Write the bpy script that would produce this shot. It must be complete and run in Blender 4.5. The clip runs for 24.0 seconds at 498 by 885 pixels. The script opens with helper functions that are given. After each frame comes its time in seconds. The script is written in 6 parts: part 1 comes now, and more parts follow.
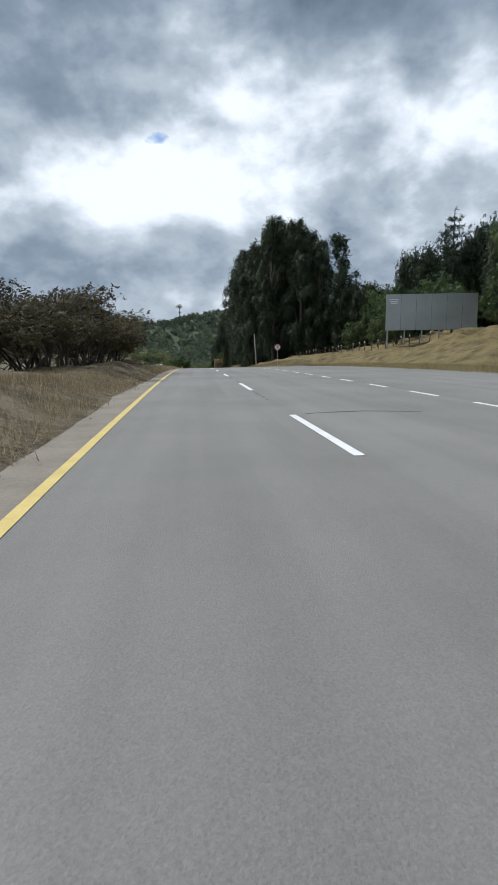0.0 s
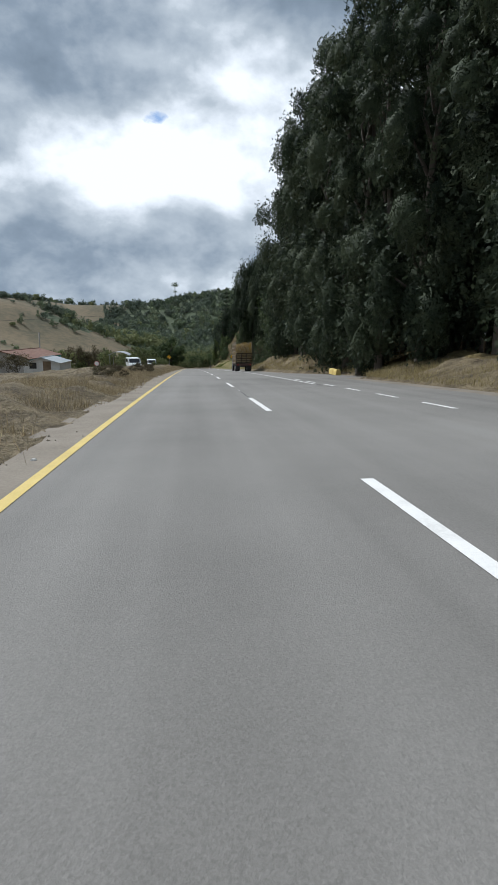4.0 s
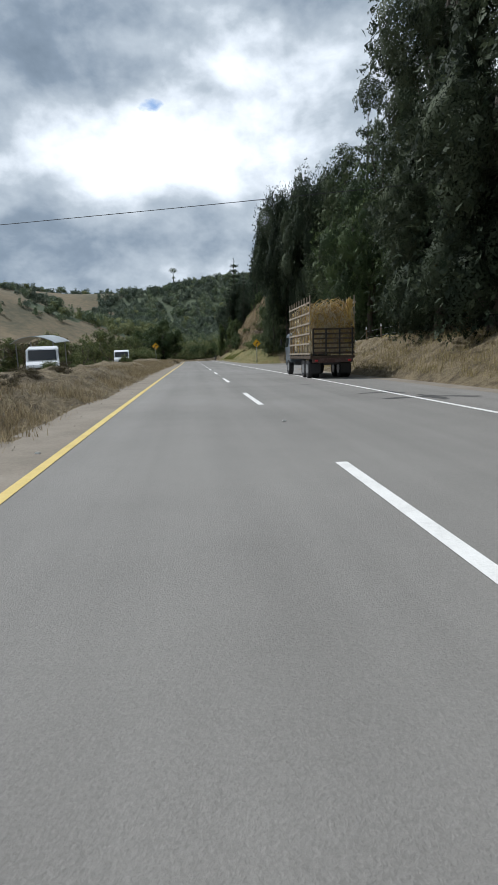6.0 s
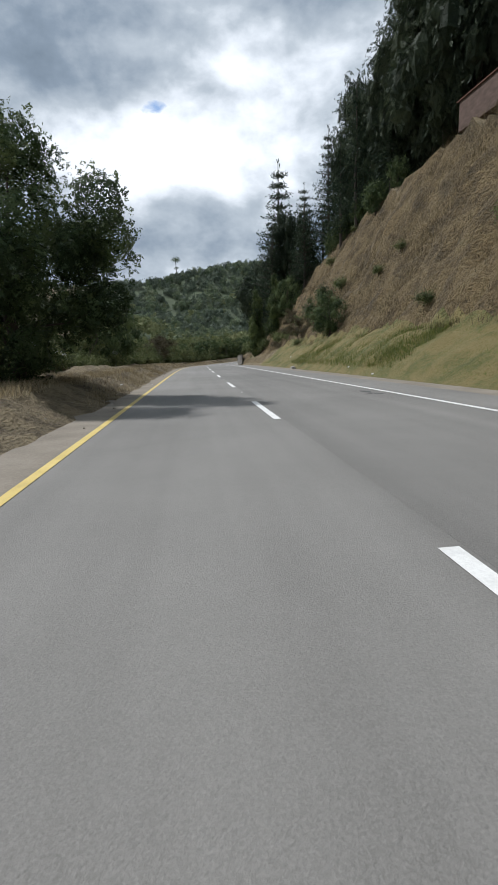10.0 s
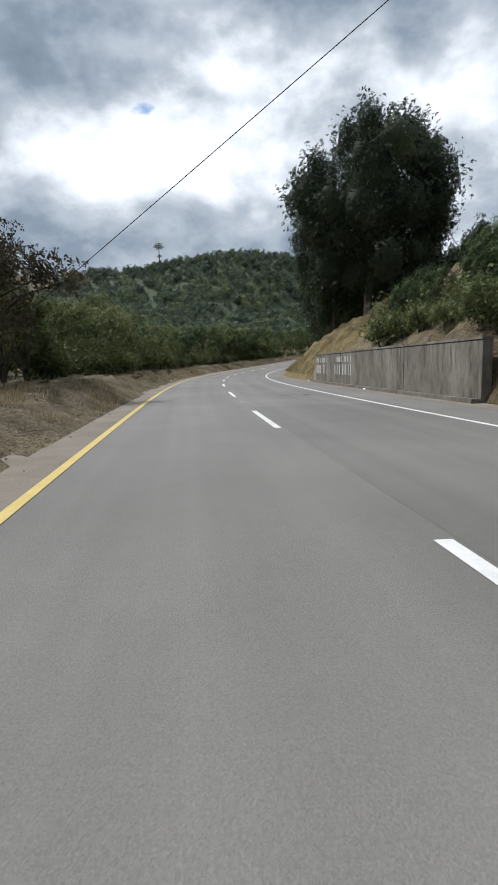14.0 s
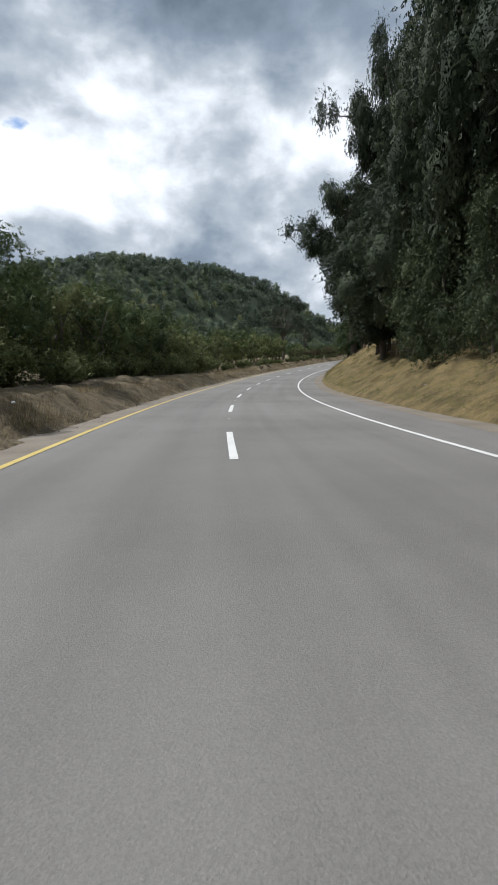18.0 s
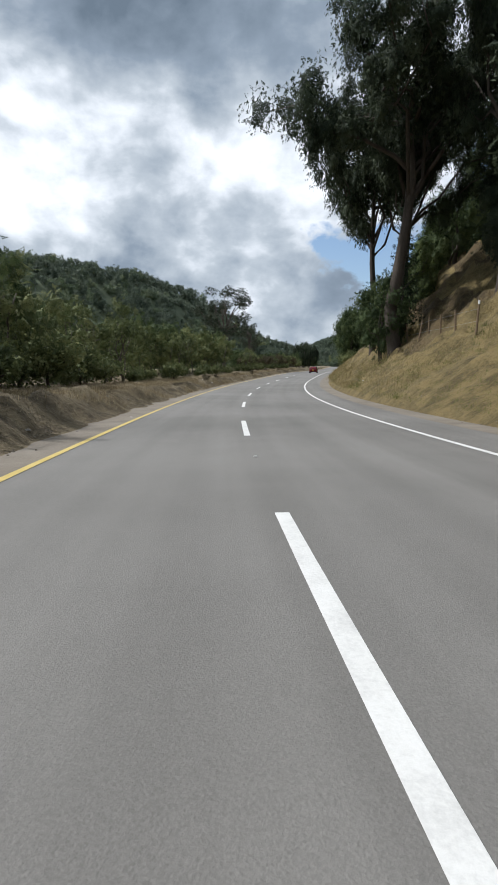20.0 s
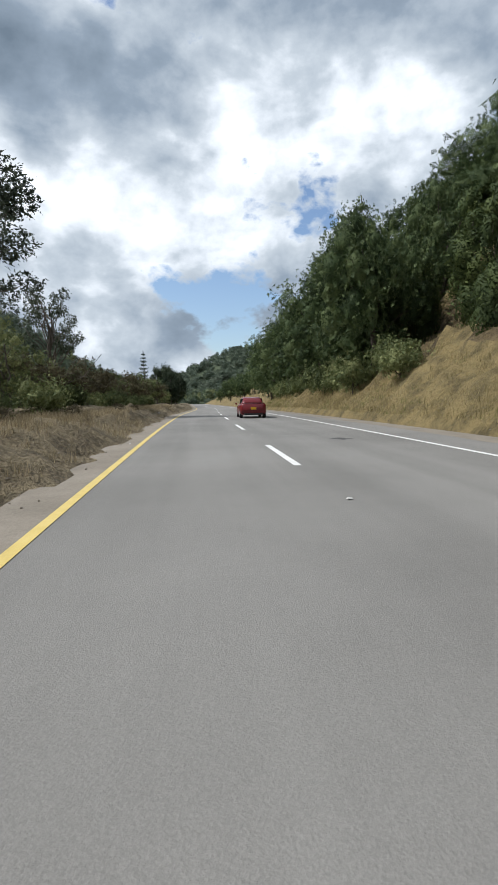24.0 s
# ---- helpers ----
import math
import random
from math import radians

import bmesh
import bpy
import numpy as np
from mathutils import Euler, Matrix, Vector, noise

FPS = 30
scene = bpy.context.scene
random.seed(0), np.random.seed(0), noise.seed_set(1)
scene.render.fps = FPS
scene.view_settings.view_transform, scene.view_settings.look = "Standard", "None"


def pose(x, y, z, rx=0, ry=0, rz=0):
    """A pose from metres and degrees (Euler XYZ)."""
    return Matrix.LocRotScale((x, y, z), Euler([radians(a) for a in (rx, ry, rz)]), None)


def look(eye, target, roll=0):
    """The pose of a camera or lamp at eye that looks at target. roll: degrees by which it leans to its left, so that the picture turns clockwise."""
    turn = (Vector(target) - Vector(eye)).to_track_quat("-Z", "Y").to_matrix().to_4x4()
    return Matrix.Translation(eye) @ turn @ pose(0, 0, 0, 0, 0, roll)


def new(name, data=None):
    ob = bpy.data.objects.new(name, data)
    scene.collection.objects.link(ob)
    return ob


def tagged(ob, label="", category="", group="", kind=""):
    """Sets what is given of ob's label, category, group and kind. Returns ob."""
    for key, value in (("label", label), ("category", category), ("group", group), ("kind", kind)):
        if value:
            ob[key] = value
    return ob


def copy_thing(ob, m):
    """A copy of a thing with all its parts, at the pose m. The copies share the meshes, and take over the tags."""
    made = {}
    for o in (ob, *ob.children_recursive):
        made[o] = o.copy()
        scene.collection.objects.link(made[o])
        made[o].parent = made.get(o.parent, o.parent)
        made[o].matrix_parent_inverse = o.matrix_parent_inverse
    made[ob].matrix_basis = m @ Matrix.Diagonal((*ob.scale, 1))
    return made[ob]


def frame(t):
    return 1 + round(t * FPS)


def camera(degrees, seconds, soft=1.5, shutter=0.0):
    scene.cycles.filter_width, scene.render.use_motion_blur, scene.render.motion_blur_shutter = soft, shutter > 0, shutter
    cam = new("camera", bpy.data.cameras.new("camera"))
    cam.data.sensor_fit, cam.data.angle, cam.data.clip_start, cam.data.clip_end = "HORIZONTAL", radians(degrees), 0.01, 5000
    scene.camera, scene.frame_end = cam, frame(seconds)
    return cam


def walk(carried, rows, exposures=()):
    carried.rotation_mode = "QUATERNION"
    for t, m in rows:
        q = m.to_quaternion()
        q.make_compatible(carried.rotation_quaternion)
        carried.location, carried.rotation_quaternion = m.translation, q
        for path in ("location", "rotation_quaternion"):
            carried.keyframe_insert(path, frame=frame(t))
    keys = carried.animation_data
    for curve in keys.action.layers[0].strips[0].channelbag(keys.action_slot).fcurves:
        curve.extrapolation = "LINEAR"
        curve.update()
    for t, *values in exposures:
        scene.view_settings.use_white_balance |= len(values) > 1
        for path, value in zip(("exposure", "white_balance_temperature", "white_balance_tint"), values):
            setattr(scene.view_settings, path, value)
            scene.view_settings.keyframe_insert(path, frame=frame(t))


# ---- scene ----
cam = camera(50.05, 24.0, soft=1.4)
PATH = [
    (0, (-2.13, 1.57, 1.32), (0.16, 21.14, -2.11), -0.90),
    (1, (-1.79, 25.30, 1.22), (0.72, 44.83, -2.31), -0.71),
    (2, (-1.32, 47.04, 0.95), (1.20, 66.53, -2.79), -0.82),
    (2.5, (-1.05, 58.64, 0.71), (1.50, 78.08, -3.25), -1.15),
    (4.5, (-0.19, 102.29, -0.71), (2.24, 121.75, -4.65), 0.33),
    (5, (0.15, 114.31, -1.23), (2.43, 133.73, -5.40), -1.12),
    (6, (0.60, 138.44, -2.40), (2.92, 157.83, -6.73), -1.17),
    (7, (1.12, 162.88, -3.72), (3.37, 182.31, -7.89), -2.04),
    (8, (1.59, 186.67, -5.06), (3.81, 206.11, -9.21), -1.90),
    (9, (2.04, 212.79, -6.58), (4.25, 232.25, -10.64), -1.62),
    (10, (2.37, 237.28, -7.98), (4.40, 256.70, -12.31), -2.19),
    (11, (2.41, 261.28, -9.34), (4.41, 280.74, -13.53), -1.71),
    (11.5, (2.44, 274.36, -10.09), (4.44, 293.85, -14.13), -2.19),
    (13.5, (3.10, 321.72, -12.98), (5.52, 341.11, -17.24), -1.45),
    (14, (3.55, 332.89, -13.73), (6.22, 352.26, -17.93), -0.76),
    (15, (4.65, 354.81, -15.26), (7.78, 374.12, -19.44), -0.81),
    (16, (6.41, 374.93, -16.63), (10.42, 394.11, -20.63), -0.59),
    (17, (9.55, 397.42, -18.11), (14.95, 416.29, -21.94), -0.48),
    (18, (14.28, 418.69, -19.39), (20.99, 437.22, -22.81), -0.24),
    (18.5, (17.23, 429.58, -19.98), (24.62, 447.89, -23.18), -0.97),
    (20.5, (32.59, 469.58, -21.61), (42.56, 486.72, -24.21), -0.04),
    (21, (37.03, 478.60, -21.84), (47.74, 495.38, -23.80), -1.10),
    (22, (47.97, 498.34, -22.12), (59.87, 514.34, -23.61), -1.18),
    (23, (59.85, 517.36, -22.10), (73.05, 531.98, -25.58), 0.44),
    (24, (72.46, 534.93, -21.98), (86.32, 549.27, -23.48), -1.11),
]
walk(cam, [(t, look(eye, target, roll)) for t, eye, target, roll in PATH], exposures=[(0, 0.20, 5900, 9), (5, 0.26, 5930, 9), (10, 0.28, 6020, 10), (18, 0.32, 6080, 11), (22, 0.40, 6070, 10), (24, 0.45, 6100, 10)])

# ---- light ----
SUN_AZ, SUN_EL = 48.0, 50.0          # degrees to the left of the road's first heading, and up
world = bpy.data.worlds.new("overcast_sky")
scene.world = world
world.use_nodes = True


def sky_nodes():
    nt = world.node_tree
    nt.nodes.clear()
    N, L = nt.nodes.new, nt.links.new

    def math_(op, a, b=None, c=None, clamp=False):
        n = N("ShaderNodeMath")
        n.operation, n.use_clamp = op, clamp
        for i, v in enumerate((a, b, c)):
            if v is None:
                continue
            if isinstance(v, (int, float)):
                n.inputs[i].default_value = v
            else:
                L(v, n.inputs[i])
        return n.outputs[0]

    def ramp(fac, stops):
        n = N("ShaderNodeValToRGB")
        el = n.color_ramp.elements
        while len(el) < len(stops):
            el.new(0.5)
        for e, (p, c) in zip(el, stops):
            e.position, e.color = p, (*c, 1)
        L(fac, n.inputs[0])
        return n.outputs[0]

    sky = N("ShaderNodeTexSky")
    sky.sky_type, sky.sun_disc = "NISHITA", False
    sky.sun_elevation, sky.sun_rotation = radians(SUN_EL), radians(-SUN_AZ)
    co = N("ShaderNodeTexCoord")
    sep = N("ShaderNodeSeparateXYZ")
    L(co.outputs["Generated"], sep.inputs[0])
    x, y, z = sep.outputs
    # cloud masses on the dome, a little flattened towards the horizon
    deck = N("ShaderNodeVectorMath")
    deck.operation = "MULTIPLY"
    deck.inputs[1].default_value = (1.0, 1.0, 1.45)
    L(co.outputs["Generated"], deck.inputs[0])

    def fbm(scale, detail, rough, dist, seed):
        m = N("ShaderNodeMapping")
        m.inputs["Location"].default_value = (seed, seed * 1.7, seed * 0.3)
        L(deck.outputs[0], m.inputs["Vector"])
        n = N("ShaderNodeTexNoise")
        n.inputs["Scale"].default_value, n.inputs["Detail"].default_value = scale, detail
        n.inputs["Roughness"].default_value, n.inputs["Distortion"].default_value = rough, dist
        L(m.outputs[0], n.inputs["Vector"])
        return n.outputs["Fac"]

    def lobe(az, el, width, height):
        """A soft oval patch of the sky, az degrees to the left of +y."""
        a = math_("ARCTAN2", math_("MULTIPLY", x, -1.0), y)
        e = math_("ARCSINE", z)
        da = math_("DIVIDE", math_("SUBTRACT", a, radians(az)), radians(width))
        de = math_("DIVIDE", math_("SUBTRACT", e, radians(el)), radians(height))
        r = math_("ADD", math_("MULTIPLY", da, da), math_("MULTIPLY", de, de))
        return math_("POWER", 2.718, math_("MULTIPLY", r, -1.0))

    big, mid, fine = fbm(2.6, 5, 0.5, 0.2, 3.1), fbm(6.5, 7, 0.52, 0.2, 7.7), fbm(15.0, 7, 0.55, 0.15, 1.2)
    shade = math_("ADD", math_("MULTIPLY", big, 0.86), math_("ADD", math_("MULTIPLY", mid, 0.64), math_("MULTIPLY", fine, 0.24)))
    shade = math_("SUBTRACT", shade, 0.265)
    bright = math_("ADD", math_("MULTIPLY", lobe(3, 15.5, 13, 4.0), 0.13), math_("ADD", math_("MULTIPLY", lobe(-14, 22, 12, 4.5), 0.10), math_("ADD", math_("MULTIPLY", lobe(-40, 18, 20, 11), 0.13), math_("ADD", math_("MULTIPLY", lobe(20, 13, 5, 3), 0.12), math_("MULTIPLY", lobe(-62, 25, 14, 8), 0.15)))))
    dark = math_("ADD", math_("MULTIPLY", lobe(-5, 34, 70, 8), 0.13), math_("MULTIPLY", lobe(2, 8.2, 16, 3.0), 0.125))
    lum = math_("SUBTRACT", math_("ADD", shade, bright), dark)
    cloud = ramp(lum, [(0.34, (0.142, 0.18, 0.22)), (0.52, (0.252, 0.30, 0.352)), (0.67, (0.48, 0.52, 0.55)), (0.82, (0.93, 0.945, 0.955))])
    gap = math_("ADD", math_("MULTIPLY", lobe(-41.5, 10.5, 8.5, 5.0), 0.48), math_("ADD", math_("MULTIPLY", lobe(-49, 20, 8, 3.6), 0.42), math_("MULTIPLY", lobe(1.6, 20.0, 2.2, 1.0), 0.34)))
    cover = ramp(math_("ADD", math_("MULTIPLY", gap, 0.5), math_("ADD", math_("MULTIPLY", mid, 0.5), math_("MULTIPLY", fine, 0.45))), [(0.60, (0, 0, 0)), (0.66, (1, 1, 1))])
    mix = N("ShaderNodeMix")
    mix.data_type = "RGBA"
    L(cover, mix.inputs["Factor"])
    L(cloud, mix.inputs["A"])
    blue = N("ShaderNodeVectorMath")
    blue.operation = "SCALE"
    blue.inputs["Scale"].default_value = 0.11
    L(sky.outputs[0], blue.inputs[0])
    L(blue.outputs[0], mix.inputs["B"])
    bg = N("ShaderNodeBackground")
    bg.inputs["Strength"].default_value = 0.95
    L(mix.outputs["Result"], bg.inputs["Color"])
    out = N("ShaderNodeOutputWorld")
    L(bg.outputs[0], out.inputs["Surface"])


sky_nodes()
sun = new("sun", bpy.data.lights.new("sun", "SUN"))
sun.data.energy, sun.data.angle, sun.data.color = 3.2, radians(2.0), (1.0, 0.965, 0.91)
_a, _e = radians(SUN_AZ), radians(SUN_EL)
sun.matrix_world = look((-300 * math.sin(_a), 300 * math.cos(_a), 300 * math.tan(_e)), (0, 0, 0))

# ---- the road's line ----
KAPPA = [-1.98, -0.17, -0.14, 0.12, 0.04, -0.09, 0.37, -0.5, -0.05, -3.57, -3.94, -3.0, -3.74, -0.12, -1.05, 1.68, -0.42, 0.89, 1.15]
GRADE = [0.03, -0.5, -2.68, -4.48, -5.53, -5.84, -5.63, -5.86, -7.0, -6.72, -5.32, -2.71, 0.12, 1.01, -0.24, -0.08, 0.23, 0.23, 0.21]
PHASE, W_LEFT, W_RIGHT, W_MERGE = 12.47, 3.6, 4.39, 4.85
KNOTS = np.arange(-24, 801, 45.0)
STEP = 4.0
S_ = np.arange(-120, 1001, STEP)


def road_line():
    kap, gr = np.interp(S_, KNOTS, KAPPA) / 1000, np.interp(S_, KNOTS, GRADE) / 100
    kap[S_ < -24] = 0
    kap[S_ > 700] = 0
    i0 = int(np.argmin(abs(S_)))
    out = []
    psi = np.r_[0, np.cumsum((kap[1:] + kap[:-1]) / 2 * STEP)]
    psi -= psi[i0]
    half = (psi[1:] + psi[:-1]) / 2
    for d in (-np.sin(half), np.cos(half), (gr[1:] + gr[:-1]) / 2):
        c = np.r_[0, np.cumsum(STEP * d)]
        out.append(c - c[i0])
    return psi, *out


PSI, RX, RY, RZ = road_line()


def spot(s, d, z=0.0):
    """World place at s metres along the lane line, d metres to its left and z above the road."""
    a = np.interp(s, S_, PSI)
    x, y, h = (np.interp(s, S_, c) for c in (RX, RY, RZ))
    return np.stack([x - d * np.cos(a), y - d * np.sin(a), h + z + 0 * x], -1)


def heading(s):
    return math.degrees(float(np.interp(s, S_, PSI)))


def table(s, rows, n):
    rows = np.array(rows)
    return np.interp(s, rows[:, 0], rows[:, n])


# right bank: s, foot, then three steps of distance and height
RIGHT = [
    (-60, -16, -20, 1.5, -27, 3.6, -60, 6), (55, -16, -20, 1.3, -27, 3.4, -60, 6), (73.5, -15.8, -20, 1.4, -27, 3.2, -60, 6), (77, -9.2, -17, 1.3, -28, 3.0, -60, 5), (109, -9.4, -15, 1.3, -28, 2.5, -60, 4), (126, -9.4, -14, 1.3, -24, 2.3, -60, 4), (130.5, -11.8, -15, 1.3, -22, 2.2, -60, 4),
    (139, -11.4, -14.5, 1.4, -20, 2.3, -60, 4),
    (146, -8.2, -11, 1.6, -18, 2.4, -60, 4), (170, -7.6, -11, 2.1, -18, 2.8, -60, 5), (184, -7.9, -12, 1.8, -20, 3.0, -60, 8), (190, -15, -19, 0.6, -26, 1.2, -60, 10),
    (213, -16, -20, 0.5, -27, 2.5, -60, 13), (219, -8.0, -11, 1.3, -18, 4, -60, 16), (232, -7.2, -11, 2.5, -20, 13, -60, 24), (280, -7.2, -11, 2.4, -21, 18.5, -60, 26),
    (325, -7.2, -10.5, 2.0, -19, 15.5, -60, 24), (342, -7.2, -9.5, 1.8, -18, 11, -60, 20), (347.5, -7.45, -8.2, 1.8, -15, 6, -60, 14), (374.6, -7.45, -8.2, 1.75, -15, 6, -60, 14), (377, -7.3, -10, 2.2, -15, 5.6, -60, 12),
    (386, -7.0, -12, 4.6, -18, 8, -60, 12), (402, -6.8, -12, 4.4, -18, 7.5, -60, 12), (425, -7.2, -13, 2.9, -20, 4.2, -60, 8), (440, -7.5, -12, 2.3, -20, 2.8, -60, 6), (470, -7.2, -12, 2.6, -20, 4.5, -60, 10),
    (495, -7.0, -12, 3.1, -20, 9, -60, 26), (530, -7.0, -14, 5.4, -23, 15.5, -60, 40), (590, -7.0, -14, 5.2, -23, 14.5, -60, 40), (650, -7.0, -14, 4, -22, 9, -60, 22), (900, -7, -14, 3, -22, 5, -60, 10)]
# left bank: s, edge of the shoulder, height of its crest, height 30 m out, height 70 m out
LEFT = [(-60, 4.3, .6, .2, -1), (20, 4.25, .6, .2, -1), (60, 4.1, .25, -.8, -3), (130, 4.4, .4, -1.0, -4), (200, 4.7, .75, -.6, -4), (260, 4.3, .7, -.3, -3), (340, 4.35, .65, 0, -2),
        (400, 4.2, .7, .4, 2), (480, 4.6, .85, .6, 3), (540, 4.0, .7, .3, 1), (600, 4.3, .8, .2, 0), (900, 4.3, .6, 0, 0)]


def bank(s, d):
    """Height of the ground above the road's own level, d metres to the left (negative: right) of the lane line."""
    s, d = np.broadcast_arrays(np.asarray(s, float), np.asarray(d, float))
    f, d2, z2, d3, z3, d4, z4 = (table(s, RIGHT, n) for n in range(1, 8))
    q = -d
    right = np.where(q < -f, 0, np.where(q < -d2, z2 * np.clip((q + f) / (f - d2), 0, 1) ** 0.85,
                     np.where(q < -d3, z2 + (z3 - z2) * (q + d2) / (d2 - d3), z3 + (z4 - z3) * np.clip((q + d3) / (d3 - d4), 0, 1.6))))
    e, c, far, out = (table(s, LEFT, n) for n in range(1, 5))
    t = np.clip((d - e) / np.interp(s, (160, 260), (2.4, 1.7)), 0, 1)
    left = np.where(d < e, 0, np.where(d < 9, c * (t * t * (3 - 2 * t)), np.where(d < 30, c + (far - c) * (d - 9) / 21, far + (out - far) * np.clip((d - 30) / 40, 0, 1))))
    return np.where(d < 0, right, left)


def lump(p, scale, seed=0.0):
    return noise.noise(Vector((p[0] * scale + seed, p[1] * scale - seed, p[2] * scale + 2 * seed)))


def ground_z(s, d):
    return float(bank(s, d))


# ---- materials ----
def material(name):
    m = bpy.data.materials.new(name)
    m.use_nodes = True
    nt = m.node_tree
    return m, nt, nt.nodes["Principled BSDF"]


def surface(name, stops, scale=3.0, fine=40.0, rough=0.85, bump=0.3, metal=0.0, spread=0.0, object_random=0.0, coords="Object", sub=0.0, stretch=(1, 1, 1), gloss=0.4, relief=0.02):
    """A material whose colour runs through stops by a broad and a fine noise, with the fine one as relief."""
    m, nt, b = material(name)
    N, L = nt.nodes.new, nt.links.new
    co = N("ShaderNodeTexCoord")
    mp = N("ShaderNodeMapping")
    mp.inputs["Scale"].default_value = stretch
    L(co.outputs[coords], mp.inputs["Vector"])
    n1, n2 = N("ShaderNodeTexNoise"), N("ShaderNodeTexNoise")
    for n, sc, det in ((n1, scale, 6), (n2, fine, 4)):
        n.inputs["Scale"].default_value, n.inputs["Detail"].default_value, n.inputs["Roughness"].default_value = sc, det, 0.62
        L(mp.outputs[0], n.inputs["Vector"])
    add = N("ShaderNodeMath")
    add.operation = "MULTIPLY_ADD"
    add.inputs[1].default_value = 0.35
    L(n2.outputs["Fac"], add.inputs[0])
    mul = N("ShaderNodeMath")
    mul.operation = "MULTIPLY"
    mul.inputs[1].default_value = 0.65
    L(n1.outputs["Fac"], mul.inputs[0])
    L(mul.outputs[0], add.inputs[2])
    fac = add.outputs[0]
    for kind, amount in (("island", spread), ("object", object_random)):
        if amount:
            r = N("ShaderNodeNewGeometry") if kind == "island" else N("ShaderNodeObjectInfo")
            ma = N("ShaderNodeMath")
            ma.operation = "MULTIPLY_ADD"
            ma.inputs[1].default_value = amount
            L(r.outputs["Random Per Island" if kind == "island" else "Random"], ma.inputs[0])
            sh = N("ShaderNodeMath")
            sh.operation = "SUBTRACT"
            sh.inputs[1].default_value = amount / 2
            L(fac, sh.inputs[0])
            L(sh.outputs[0], ma.inputs[2])
            fac = ma.outputs[0]
    cr = N("ShaderNodeValToRGB")
    el = cr.color_ramp.elements
    while len(el) < len(stops):
        el.new(0.5)
    for k, (e, c) in enumerate(zip(el, stops)):
        e.position, e.color = 0.28 + 0.44 * k / max(1, len(stops) - 1), (*c, 1)
    L(fac, cr.inputs[0])
    L(cr.outputs[0], b.inputs["Base Color"])
    b.inputs["Roughness"].default_value, b.inputs["Metallic"].default_value = rough, metal
    b.inputs["Specular IOR Level"].default_value = gloss
    if bump:
        bp = N("ShaderNodeBump")
        bp.inputs["Strength"].default_value, bp.inputs["Distance"].default_value = bump, relief
        L(n2.outputs["Fac"], bp.inputs["Height"])
        L(bp.outputs[0], b.inputs["Normal"])
    if sub:
        tr = N("ShaderNodeBsdfTranslucent")
        L(cr.outputs[0], tr.inputs["Color"])
        mx = N("ShaderNodeMixShader")
        mx.inputs[0].default_value = sub
        L(b.outputs[0], mx.inputs[1])
        L(tr.outputs[0], mx.inputs[2])
        L(mx.outputs[0], nt.nodes["Material Output"].inputs["Surface"])
    return m


def plain(name, colour, rough=0.5, metal=0.0):
    m, nt, b = material(name)
    b.inputs["Base Color"].default_value = (*colour, 1)
    b.inputs["Roughness"].default_value, b.inputs["Metallic"].default_value = rough, metal
    return m


def leaves(name, dark, mid, light, rough=0.7, sub=0.22, grain=8.0, fill=0.52):
    """Leaf sprays: each face is broken up into small leaves by a cut-out of cells."""
    m = surface(name, [dark, mid, light], scale=0.35, fine=3.0, rough=rough, bump=0, spread=0.45, object_random=0.16, sub=sub, gloss=0.18)
    nt = m.node_tree
    N, L = nt.nodes.new, nt.links.new
    co = next(n for n in nt.nodes if n.type == "TEX_COORD")
    cell = N("ShaderNodeTexVoronoi")
    cell.inputs["Scale"].default_value = grain
    L(co.outputs["Object"], cell.inputs["Vector"])
    inside = N("ShaderNodeMath")
    inside.operation = "LESS_THAN"
    inside.inputs[1].default_value = fill
    L(cell.outputs["Distance"], inside.inputs[0])
    clear, mix = N("ShaderNodeBsdfTransparent"), N("ShaderNodeMixShader")
    end = nt.nodes["Material Output"].inputs["Surface"]
    L(inside.outputs[0], mix.inputs[0])
    L(clear.outputs[0], mix.inputs[1])
    L(end.links[0].from_socket, mix.inputs[2])
    L(mix.outputs[0], end)
    return m


